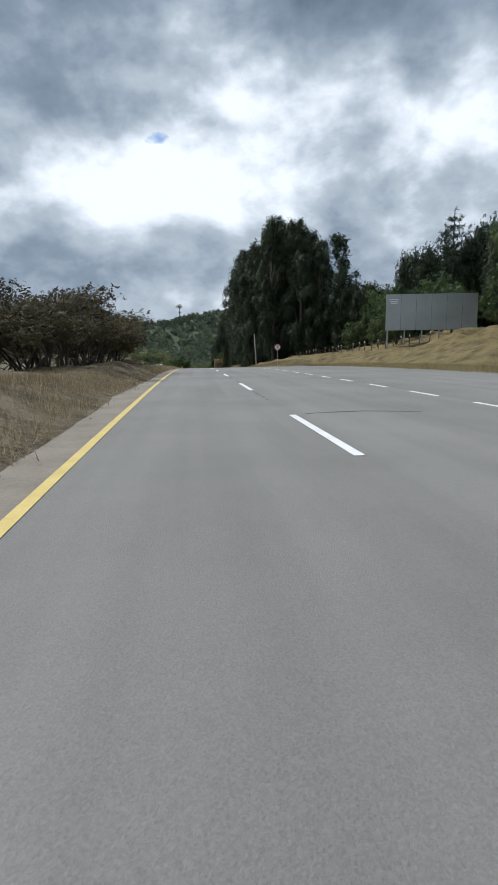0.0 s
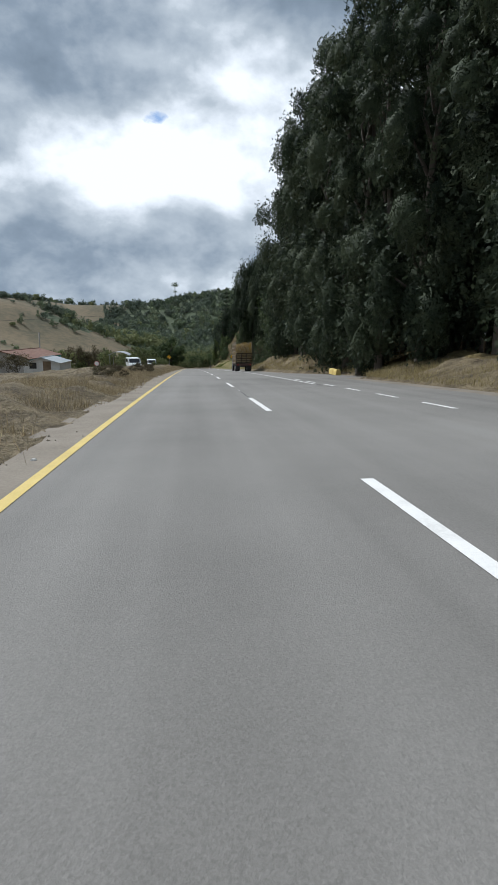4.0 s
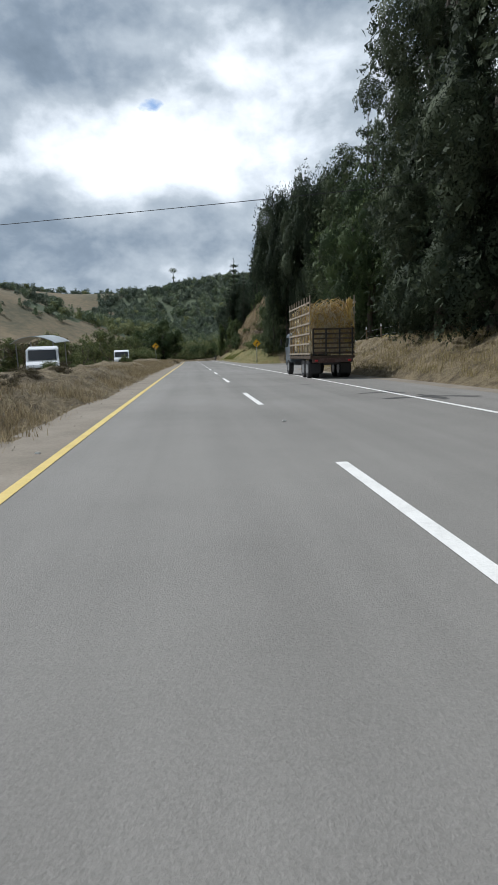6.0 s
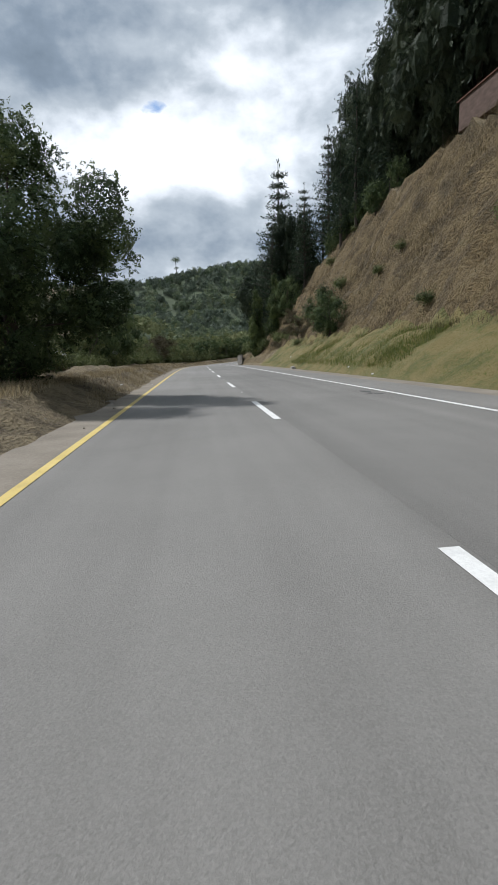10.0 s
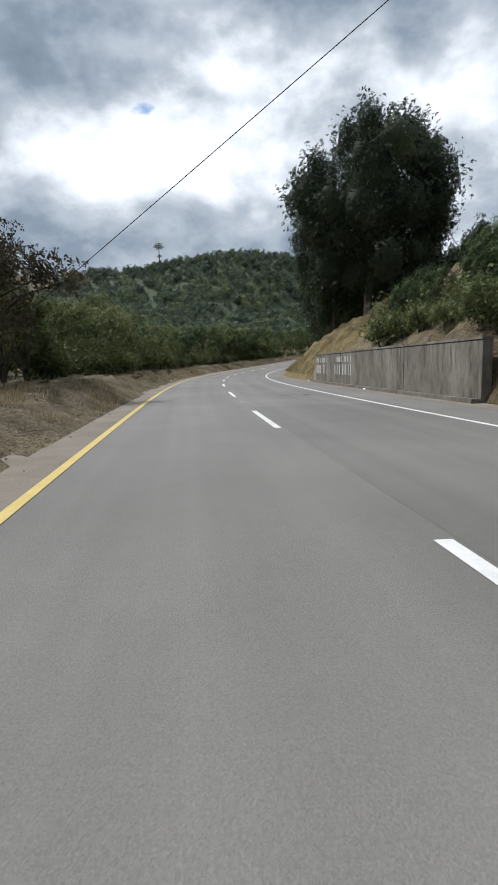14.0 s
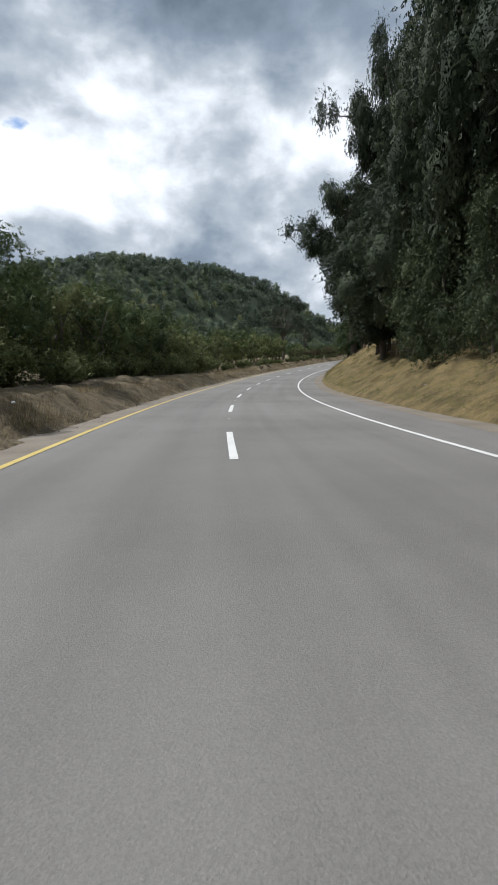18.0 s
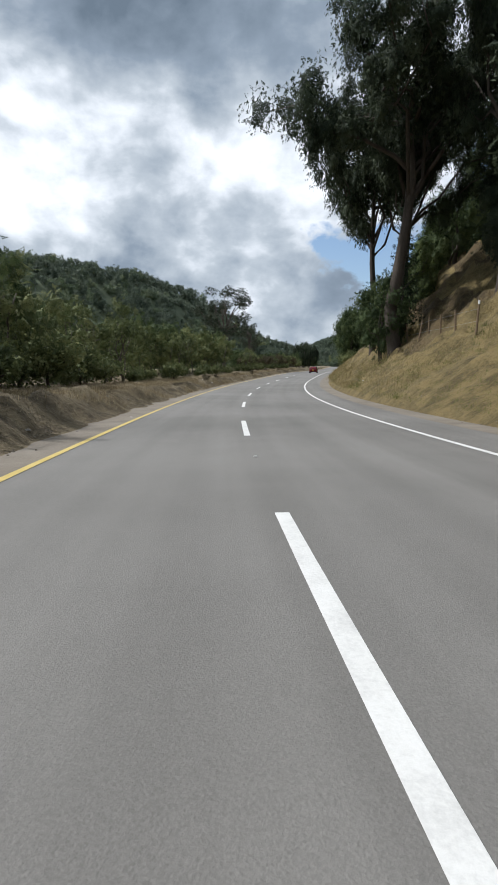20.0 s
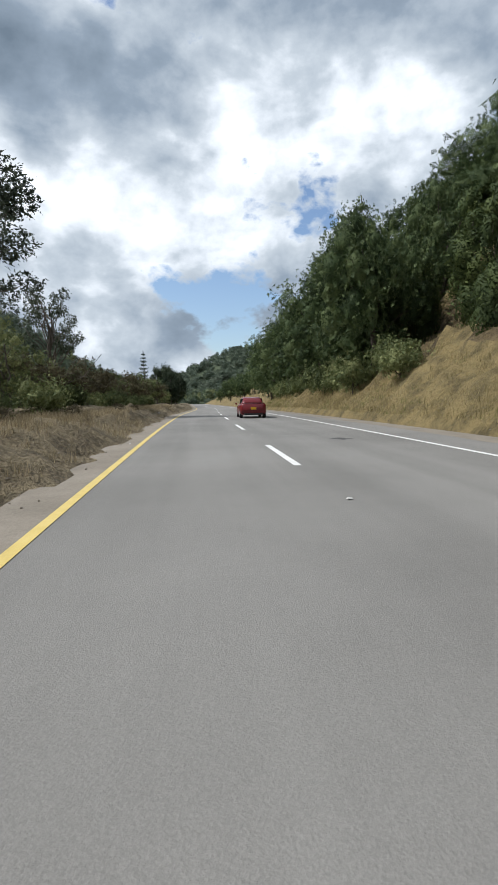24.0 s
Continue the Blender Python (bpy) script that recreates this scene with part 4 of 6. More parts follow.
# right of the road
for s, d, h, w in ((98, -27.5, 11, 1.15), (101.5, -25.5, 15, 1.1), (106.5, -22.8, 20.5, 1.1), (105, -27, 16, 1.2), (111, -19.5, 27.5, 1.1), (117.5, -19, 29.5, 1.1), (115.5, -14.6, 30, .95), (121, -16, 30, 1.0), (113, -24, 24, 1.2), (118, -24, 27, 1.1)):
    tree("eucalyptus", s, d, h, w)
for s, d, h in ((125.5, -13.2, 27), (129, -11.6, 26), (134, -11.8, 28.5), (139.5, -12.2, 29), (145, -11.8, 30), (150.5, -12.4, 29), (156, -11.8, 30), (161.5, -11.8, 28.5), (166.5, -11.5, 24), (171, -12.6, 22.5), (175, -15.5, 24)):
    tree("eucalyptus", s, d, h, .98)
rows("eucalyptus", 124, 160, 5.2, -18, -15.5, 29, 32, 1.05)
thicket("eucalyptus", 122, 166, 4.6, -32, -19, 28, 31, 1.15)
thicket("eucalyptus", 166, 182, 4, -30, -18, 25, 28, 1.0)
rows("broad", 66, 92, 5, -30, -25, 5, 8)
thicket("round", 66, 150, 3.2, -60, -38, 16, 20, .75)
thicket("pine", 62, 150, 5, -50, -38, 17, 21, 1.1)
tree("broad", 52, -30.5, 14.5, .75); tree("broad", 57, -34, 13, .8)
thicket("broad", 60, 120, 4, -44, -30, 8, 13)
thicket("broad", 0, 70, 5, -64, -36, 8, 12)
rows("broad", 176, 188, 3.6, -24, -19, 14, 18, .75)
# a pale pyramid tree past the lay-by, conifers and dark rounded trees behind it
tree("alder", 206, -17.6, 25.5, 1.0, variant=0); tree("alder", 199.5, -19.6, 25.5, .95, variant=1); tree("alder", 193, -22.5, 21, .9, variant=0); tree("broad", 195.5, -17.6, 22, .7); tree("alder", 213, -18.5, 19, .9, variant=1)
tree("pine", 212, -22, 30.5, .95); tree("pine", 217, -20.5, 26, .9); tree("pine", 208, -25, 28, .95)
tree("round", 223.5, -13.6, 24.2, .62, variant=0); tree("round", 218, -17.2, 25, .66, variant=1); tree("round", 228.5, -15.2, 20.5, .62, variant=2); tree("round", 213, -22, 23, .7)
thicket("broad", 184, 225, 2.6, -42, -27, 13, 19)
tree("alder", 221.5, -10.9, 10.5, .9, variant=0); tree("broad", 225.5, -12.2, 10, .8); tree("broad", 230.5, -12, 7.5, .8)
rows("shrub", 222, 236, 1.7, -13, -10.2, 1.5, 2.6, 1.2)
# leafy trees above a ledge of dry scrub on the cut
rows("broad", 233, 259, 2.4, -18.5, -16.4, 6.5, 9.0, .85)
rows("olive", 236, 258, 3.6, -16.6, -15.4, 3.2, 4.6, .9)
rows("bracken", 237, 263, 1.1, -14.9, -13.0, 0.9, 1.6, 1.0)
rows("dry", 238, 262, 3.2, -14.2, -13.0, 1.6, 2.2, .9)
rows("shrub", 236, 258, 1.5, -12.6, -10.9, 1.4, 2.4, 1.1)
rows("round", 246, 276, 5, -27, -21.5, 13.5, 16.5, .72)
tree("broad", 269, -19.6, 6.5, .8); tree("broad", 273, -20.4, 5.5, .8); tree("pine", 266, -22.5, 17, .8); tree("pine", 272, -22, 16, .75); tree("pine", 292, -25.5, 25, .8); tree("pine", 289, -24.5, 21, .7)
rows("round", 288, 314, 5.5, -30, -23.5, 18, 23, .72)
rows("broad", 296, 330, 3.0, -21.8, -19.2, 3.5, 5.5, .9)
tree("round", 329, -27, 24, .6); tree("pine", 325, -20.2, 19.5, .95); tree("pine", 331, -17.5, 17, 1.0)
rows("pine", 300, 345, 7, -24, -18.5, 13, 18)
rows("eucalyptus", 296, 318, 9, -27, -22, 16, 21)
thicket("round", 246, 350, 8, -44, -28, 13, 18)
tree("cypress", 337, -9.6, 12.6, .9); tree("cypress", 333, -12.5, 11, 1.0); tree("broad", 328, -14, 8, .9)
rows("shrub", 232, 330, 17, -15, -11, 0.9, 1.7, 1.3)
tree("broad", 287, -11.0, 4.9, 1.15); tree("broad", 291.5, -11.6, 5.2, 1.05)
rows("dry", 297, 324, 2.6, -13.5, -10.4, 1.5, 2.7, 1.0)
rows("shrub", 300, 330, 3.4, -13, -10, 1.2, 2.0, 1.1)
rows("shrub", 250, 330, 12, -20, -13, 0.9, 2.0, 1.4)
rows("pine", 330, 350, 4.0, -19, -14, 12, 17, 1.1)
tree("pine", 343, -15, 29, 1.05, variant=0); tree("pine", 339.5, -13.2, 20, 1.2, variant=1); tree("round", 340.5, -16.5, 19, .6)
rows("shrub", 334, 366, 1.9, -10.5, -8.8, 1.8, 3.0)
rows("broad", 346, 367, 2.2, -13, -10.3, 3.2, 4.6)
rows("pine", 344, 358, 3.5, -18, -13.5, 9, 12, 1.0)
thicket("pine", 345, 385, 6, -30, -18, 7, 11)
tree("round", 398, -16.5, 23.8, 1.12, variant=0); tree("round", 413, -13.8, 24, .72); tree("round", 405, -20, 25, .9)
thicket("round", 408, 440, 7, -36, -22, 11, 14, .9)
tree("round", 418, -15.5, 18, .9); tree("round", 428, -15, 20, .9); tree("round", 437, -15, 22, .85)
tree("round", 447, -13, 25, .55, variant=1); tree("round", 452, -14.5, 25, .7); tree("alder", 450, -11.6, 15, .85, variant=0); tree("alder", 444, -12, 12, .9, variant=1)
rows("broad", 410, 446, 3.4, -17.5, -13.5, 4.5, 7, 1.0)
rows("eucalyptus", 440, 470, 7, -20, -15.5, 20, 25, 1.2)
for s, d, h in ((455, -14.2, 15), (463, -13, 15), (471, -12.4, 14), (480, -13, 13)):
    tree("round", s, d, h, 1.15)
thicket("broad", 420, 490, 5, -34, -20, 7, 10)
# tall open eucalypts whose limbs reach over the road
tree("spreading", 476, -13.5, 30.5, .55, variant=0); tree("spreading", 469, -15, 28, .6, variant=1)
tree("spreading", 507.5, -11.4, 27.5, 1.0, variant=0); tree("spreading", 515, -13.4, 23, .8, variant=1); tree("spreading", 500, -16.5, 24, .65, variant=1)
tree("spreading", 518, -11, 25, .72, variant=1); tree("broad", 508.5, -10.4, 7.8, .95); tree("broad", 513.5, -11.5, 8.5, .9); tree("pine", 511, -12.5, 12, .8)
rows("eucalyptus", 498, 522, 6, -25, -18, 16, 21, 1.2)
rows("cypress", 524, 604, 4.2, -20, -14, 6, 9.5, 1.15)
rows("broad", 520, 604, 4.5, -26, -20, 8, 12)
thicket("broad", 512, 640, 3.0, -48, -25, 7, 11)
for s, d, h, w in ((575, -12.7, 7.6, 1.0), (571, -13.6, 6.2, 1.0), (549, -17, 6, 1.1), (553, -18.5, 7, 1.1), (560, -18, 8.5, 1.1)):
    tree("cypress", s, d, h, w)
for s, d, h, w in ((575.5, -17.8, 11.2, .8), (580, -19, 11, .8), (598, -18, 12.5, .8), (590, -17, 11, .8), (566, -25, 11.5, .8), (574, -25, 10.5, .8), (582, -25, 13, .8), (590, -25, 11, .8), (599, -25, 13.5, .8), (586, -10.2, 13.2, .78), (593.5, -11.8, 13.4, .8)):
    tree("broad", s, d, h, w)
rows("broad", 588, 655, 3.0, -14, -8.8, 11.5, 14.5, .9)
rows("shrub", 580, 640, 3, -10.5, -8.6, 2, 3.5)
tree("pine", 598, -13, 15, .9); tree("pine", 612, -14, 16, .9)
thicket("broad", 600, 690, 5, -30, -14, 9, 14)
rows("broad", 645, 800, 10, -16, -9, 7, 10)
for s, d, h in ((680, 9.5, 9), (690, 12, 11), (700, 9, 10), (715, 11, 12), (730, 9, 11)):
    tree("round", s, d, h, .8)
join_thicket()


def far_woods():
    """Woods on the hills, too far off to count: round crowns, taller ones and a few conifers, in three greens with
    distance haze mixed in.
    """
    rng = np.random.default_rng(8)
    V, F, I, kinds, base, n = [], [], [], [], 0, 0
    forms = [[(0, 0, .5, .5, .5, .5), (.25, .1, .78, .28, .28, .28), (-.2, -.2, .66, .32, .32, .35)], [(0, 0, .45, .42, .42, .45), (.1, .05, .85, .26, .26, .3), (-.3, .2, .4, .28, .28, .3)],
             [(0, 0, .55, .36, .36, .55), (.2, -.25, .35, .3, .3, .3), (0, .1, 1.0, .2, .2, .25)], [(0, 0, .3, .34, .34, .3), (0, 0, .65, .24, .24, .3), (0, 0, 1.0, .12, .12, .3)]]
    for q, blobs in enumerate(forms):
        r = np.random.default_rng(q)
        v, f = leaf_cloud(r, blobs, 84, 0.29, 0, 0.8, core=0)
        w, g = leaf_cloud(r, blobs[:2], 3, 0.3, core=0.78, around=6)
        kinds.append((np.concatenate([v, w]), np.concatenate([f, g + len(v)])))

    def plant(x, y, h, w):
        nonlocal base, n
        v, f = kinds[3 if rng.uniform() < 0.08 else rng.integers(3)]
        a = rng.uniform(0, 6.28)
        V.append(v @ np.array([[math.cos(a), math.sin(a), 0], [-math.sin(a), math.cos(a), 0], [0, 0, 1]]) * (w, w, h) + (x, y, sheet_z(x, y) - 0.8))
        F.append(f + base)
        # beyond y = 720 the bluest green grows likelier with distance
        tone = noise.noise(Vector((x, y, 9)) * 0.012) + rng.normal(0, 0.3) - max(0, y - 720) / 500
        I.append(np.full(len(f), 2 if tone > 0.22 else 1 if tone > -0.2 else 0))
        base += len(v)
        n += 1

    while n < 5400:
        x, y = rng.uniform(-560, 460), rng.uniform(420, 1080)
        i = int(np.argmin((RX - x) ** 2 + (RY - y) ** 2))
        if math.hypot(x - RX[i], y - RY[i]) < 48 or (not wooded(x, y) and rng.uniform() > 0.03):
            continue
        h = rng.uniform(5.5, 11.5) * (1.0 if y > 600 else 0.75)
        plant(x, y, h, h * rng.uniform(0.85, 1.4))
    # hedges between the pastures, and scattered bushes
    for x0, y0, x1, y1 in ((-330, 420, -120, 500), (-260, 330, -60, 360), (-380, 560, -150, 640), (-420, 700, -130, 735), (-300, 520, -330, 700), (-190, 380, -230, 560)):
        for k in range(46):
            f = rng.uniform()
            if noise.noise(Vector((x0 + f * 9, y0, 2))) > -0.15:
                h = rng.uniform(2.5, 6)
                plant(x0 + (x1 - x0) * f + rng.normal(0, 3), y0 + (y1 - y0) * f + rng.normal(0, 3), h, h * rng.uniform(1.1, 1.7))
    for k in range(260):
        x, y = rng.uniform(-420, -62), rng.uniform(200, 700)
        if noise.noise(Vector((x, y, 1)) * 0.02) > 0.05:
            h = rng.uniform(1.6, 4.2)
            plant(x, y, h, h * rng.uniform(1.2, 2.0))
    for k in range(520):
        h = rng.uniform(12, 18)
        plant(rng.uniform(640, 1000), rng.uniform(1060, 1600), h, h * 1.5)
    while n < 6900:
        x, y = rng.uniform(120, 950), rng.uniform(1080, 1900)
        i = int(np.argmin((RX - x) ** 2 + (RY - y) ** 2))
        if math.hypot(x - RX[i], y - RY[i]) > 60:
            h = rng.uniform(10, 16)
            plant(x, y, h, h * 1.5)
    ob = new("woods", mesh_from("woods", np.concatenate(V), np.concatenate(F), None, mats=[HAZED_WOODS_DARK, HAZED_WOODS_LEAF, HAZED_WOODS_OLIVE], index=np.concatenate(I)))
    tagged(ob, "dark green woods covering the far hills, paled by haze in their colour", "woods", kind="stuff")


# distance haze is painted into these leaf colours, as lighter and bluer greens
HAZED_WOODS_DARK = leaves("hazed_dark_woods_leaves", (0.055, 0.078, 0.055), (0.095, 0.122, 0.085), (0.15, 0.175, 0.125), grain=2.2)
HAZED_WOODS_LEAF = leaves("hazed_woods_leaves", (0.075, 0.105, 0.06), (0.13, 0.165, 0.092), (0.20, 0.23, 0.135), grain=2.2)
HAZED_WOODS_OLIVE = leaves("hazed_olive_woods_leaves", (0.11, 0.13, 0.055), (0.18, 0.20, 0.085), (0.26, 0.27, 0.13), grain=2.2)
far_woods()


# ---- grass ----
def grass(name, spots, tall, spread, blades, mat, label, seed):
    """Tufts of thin blades on the ground, joined; spots: s, d."""
    rng = np.random.default_rng(seed)
    s, d = spots
    z = bank(s, d)
    p = spot(s, d, z - 0.03)
    V = []
    for _ in range(blades):
        n = len(s)
        a = rng.uniform(0, 6.283, n)
        lean = rng.uniform(0.1, 0.95, n)
        h = tall * rng.uniform(0.4, 1.2, n)
        w = 0.0092 * rng.uniform(0.5, 1.5, n) * (min(tall, 0.3) / 0.3)
        foot = p + np.stack([rng.normal(0, spread, n), rng.normal(0, spread, n), 0 * a], 1)
        side = np.stack([-np.sin(a), np.cos(a), 0 * a], 1) * w[:, None]
        tip = foot + np.stack([np.cos(a) * lean * h, np.sin(a) * lean * h, h], 1)
        V.append(np.stack([foot - side, foot + side, tip], 1))
    V = np.concatenate(V).reshape(-1, 3)
    ob = new(name, mesh_from(name, V, np.arange(len(V)).reshape(-1, 3), mat))
    tagged(ob, label, "grass", kind="stuff")


def strip(rng, n, s0, s1, near, far, power=1.6):
    s = rng.uniform(s0, s1, n)
    u = rng.uniform(0, 1, n) ** power
    return s, near(s) + (far - near(s)) * u


def patchy(s, d, level, seed):
    """Where the grass grows; bare patches between."""
    return np.array([noise.noise(Vector((a * 0.22, b * 0.55, seed))) + 0.5 * noise.noise(Vector((a * 0.9, b * 1.6, seed))) > level for a, b in zip(s, d)])


_r = np.random.default_rng(21)
_left = lambda s: table(s, LEFT, 1) + 0.35
_right = lambda s: table(s, RIGHT, 1) - 0.4
s_, d_ = strip(_r, 66000, -2, 620, _left, 9.2, 1.2)
face_ = (s_ > 225) & (d_ < table(s_, LEFT, 1) + 1.5) & ~patchy(s_, d_, 0.18, 41)
keep_ = patchy(s_, d_, -0.2, 11) & ~face_
grass("dry_grass", (s_[keep_], d_[keep_]), 0.25, 0.2, 9, STRAW, "dry straw-coloured grass tufts on the verge", 1)
s_, d_ = strip(_r, 30000, 0, 640, _right, -14)
green_ = ((s_ > 214) & (s_ < 312) & (d_ > -11.5)) | ((s_ > 425) & (s_ < 505)) 
gold_ = (s_ < 215) | ((s_ > 372) & (s_ < 425)) | (s_ > 488)
wall_ = (s_ > 346) & (s_ < 377) & (d_ > -8.6)
grass("bank_grass", (s_[~green_ & ~wall_ & ~gold_], d_[~green_ & ~wall_ & ~gold_]), 0.2, 0.15, 6, STRAW, "dry golden grass tufts on the bank", 2)
grass("green_grass", (s_[green_ & ~wall_], d_[green_ & ~wall_]), 0.15, 0.12, 6, GREEN_BLADES, "green and yellowing grass on the bank", 3)
mixed_ = (s_ > 372) & gold_ & ~wall_ & patchy(s_, d_, 0.16, 31)
grass("fresh_grass", (s_[mixed_], d_[mixed_]), 0.24, 0.2, 8, GREEN_BLADES, "fresh green grass among the dry tufts", 9)
bare_ = (s_ > 384) & (s_ < 412) & (d_ < -10.6) & ~patchy(s_, d_, 0.25, 17)
g_ = gold_ & ~green_ & ~wall_ & ~mixed_ & ~bare_
grass("golden_grass", (s_[g_], d_[g_]), 0.32, 0.22, 10, GOLD_BLADES, "golden dry grass tufts on the sunny bank", 8)
s_, d_ = strip(_r, 2600, 262, 288, lambda s: 0 * s - 7.7, -11, 1.0)
grass("lush_grass", (s_, d_), 0.3, 0.2, 9, GREEN_BLADES, "lush green grass at the foot of the cut", 12)
s_, d_ = strip(_r, 15000, 218, 345, lambda s: 0 * s - 10.5, -22, 1.0)
keep_ = patchy(s_, d_, -0.12, 2)
grass("slope_scrub", (s_[keep_], d_[keep_]), 0.42, 0.3, 7, BROWN_BLADES, "brown scrub tufts on the steep cut slope", 4)
s_, d_ = strip(_r, 16000, 490, 620, lambda s: 0 * s - 7.4, -24, 1.0)
keep_ = patchy(s_, d_, -0.15, 5)
grass("slope_grass", (s_[keep_], d_[keep_]), 0.28, 0.3, 9, GOLD_BLADES, "dry tufts on the sunny slope", 5)
s_, d_ = strip(_r, 3400, 2, 620, lambda s: table(s, LEFT, 1) + 0.3, 9, 0.8)
keep_ = np.array([noise.noise(Vector((a * 0.35, b * 0.5, 1))) > 0.05 for a, b in zip(s_, d_)])
grass("dry_weeds", (s_[keep_], d_[keep_]), 0.26, 0.34, 12, WEED, "dark dry weeds along the verge", 6)
s_, d_ = strip(_r, 6500, 222, 345, lambda s: 0 * s - 10.5, -21, 1.0)
keep_ = np.array([noise.noise(Vector((a * 0.3, b * 0.4, 8))) > 0.08 for a, b in zip(s_, d_)])
s_, d_ = s_[keep_], d_[keep_]
grass("slope_weeds", (s_, d_), 0.4, 0.35, 14, WITHERED, "dark withered weeds on the cut slope", 7)


# ---- things along the road ----
def at_road(s, d, z=0.0, turn=0.0):
    """A pose beside the road whose y axis runs along it."""
    x, y, h = (float(c) for c in spot(s, d, z))
    return pose(x, y, h, 0, 0, heading(s) + turn)


def on_ground(s, d, turn=0.0, sink=0.05):
    return at_road(s, d, ground_z(s, d) - sink, turn)


def prism(outline, depth, axis="Y"):
    """A bmesh of an outline (x, z) drawn out along y, centred."""
    bm = bmesh.new()
    a = [bm.verts.new((x, -depth / 2, z)) for x, z in outline]
    b = [bm.verts.new((x, depth / 2, z)) for x, z in outline]
    bm.faces.new(a)
    bm.faces.new(b[::-1])
    for i in range(len(a)):
        j = (i + 1) % len(a)
        bm.faces.new((a[i], b[i], b[j], a[j]))
    return bm


def rod(points, r, mat, parent, name="rod", n=6, label=""):
    v, f = tube(points, [r] * len(points), n)
    return child(name, mesh_from(name, v, f, mat, smooth=True), parent, label)


# warning diamonds with a bend arrow, facing the traffic
def curve_sign(s, d, height, flip):
    ob = empty("curve_sign", on_ground(s, d, 0))
    part("post", cyl_bm(0.04, height, 0, 0, height / 2, n=10), STEEL, ob, "galvanised steel post", smooth=False)
    c = height + 0.15
    r = 0.53
    part("panel", prism([(0, c - r), (r, c), (0, c + r), (-r, c)], 0.025), SIGN_YELLOW, ob, "yellow diamond panel", bevel=0.008)
    o, i = 0.48, 0.452
    bm = bmesh.new()
    for k in range(4):
        a, b = math.pi / 2 * k, math.pi / 2 * (k + 1)
        q = [(o * math.cos(a), o * math.sin(a)), (o * math.cos(b), o * math.sin(b)), (i * math.cos(b), i * math.sin(b)), (i * math.cos(a), i * math.sin(a))]
        bm.faces.new([bm.verts.new((x, -0.0175, c + z)) for x, z in q])
    part("border", bm, BLACK, ob, "thin black border line")
    bm = bmesh.new()
    path = [(-0.10, -0.30), (-0.10, -0.12), (-0.08, -0.02), (-0.03, 0.06), (0.05, 0.10), (0.10, 0.11)]
    for (x0, z0), (x1, z1) in zip(path, path[1:]):
        n = Vector((z0 - z1, x1 - x0)).normalized() * 0.05
        bm.faces.new([bm.verts.new((flip * x, -0.018, c + z)) for x, z in ((x0 + n.x, z0 + n.y), (x1 + n.x, z1 + n.y), (x1 - n.x, z1 - n.y), (x0 - n.x, z0 - n.y))])
    bm.faces.new([bm.verts.new((flip * x, -0.018, c + z)) for x, z in ((0.09, 0.23), (0.24, 0.10), (0.09, -0.02))])
    part("arrow", bm, BLACK, ob, "black bend arrow")
    return tagged(ob, "yellow diamond warning sign with a black bend arrow", "road sign", "bend warning signs")


curve_sign(218, 6.9, 2.1, 1)
right_sign = curve_sign(218.5, -7.95, 2.4, 1)
right_sign.matrix_basis = right_sign.matrix_basis @ Matrix.Diagonal((1.2, 1.2, 1.2, 1))


def disc_bm(r, z, y=0.0, n=28, hole=0.0):
    bm = bmesh.new()
    out = [bm.verts.new((r * math.cos(2 * math.pi * k / n), y, z + r * math.sin(2 * math.pi * k / n))) for k in range(n)]
    if hole:
        inn = [bm.verts.new((hole * math.cos(2 * math.pi * k / n), y, z + hole * math.sin(2 * math.pi * k / n))) for k in range(n)]
        for k in range(n):
            bm.faces.new((out[k], out[(k + 1) % n], inn[(k + 1) % n], inn[k]))
    else:
        bm.faces.new(out)
    return bm


def round_sign(s, d, c, r, letter, slash, z0=None):
    ob = empty("round_sign", on_ground(s, d, 0) if z0 is None else at_road(s, d, z0))
    part("post", cyl_bm(0.035, c, 0, 0.03, c / 2, n=10), STEEL, ob, "galvanised steel post")
    part("panel", cyl_bm(r, 0.02, 0, 0, c, "Y", 32), SIGN_WHITE, ob, "white round panel")
    part("ring", disc_bm(r * 0.98, c, -0.0125, 32, r * 0.82), SIGN_RED, ob, "red ring")
    if letter:
        cu = bpy.data.curves.new("letter", "FONT")
        cu.body, cu.size, cu.align_x, cu.align_y, cu.extrude = letter, r * 1.35, "CENTER", "CENTER", 0.001
        cu.offset = 0.02
        tmp = bpy.data.objects.new("letter", cu)
        scene.collection.objects.link(tmp)
        bpy.context.view_layer.update()
        me = bpy.data.meshes.new_from_object(tmp.evaluated_get(bpy.context.evaluated_depsgraph_get()))
        bpy.data.objects.remove(tmp)
        me.materials.clear()
        me.materials.append(BLACK)
        child("letter", me, ob, "black capital letter", pose(0, -0.014, c, 90, 0, 0))
    if slash:
        part("slash", box_bm(r * 1.75, 0.002, r * 0.15, 0, -0.018, c, rot=Matrix.Rotation(radians(45), 4, "Y")), SIGN_RED, ob, "red diagonal bar")
    return ob


tagged(round_sign(76.6, -9.75, 2.75, 0.42, "P", True), "round white no parking sign with a red slash", "road sign")
tagged(round_sign(208.2, 21.8, 1.55, 0.55, "", False), "round white sign on a thin post by the lower road", "road sign")
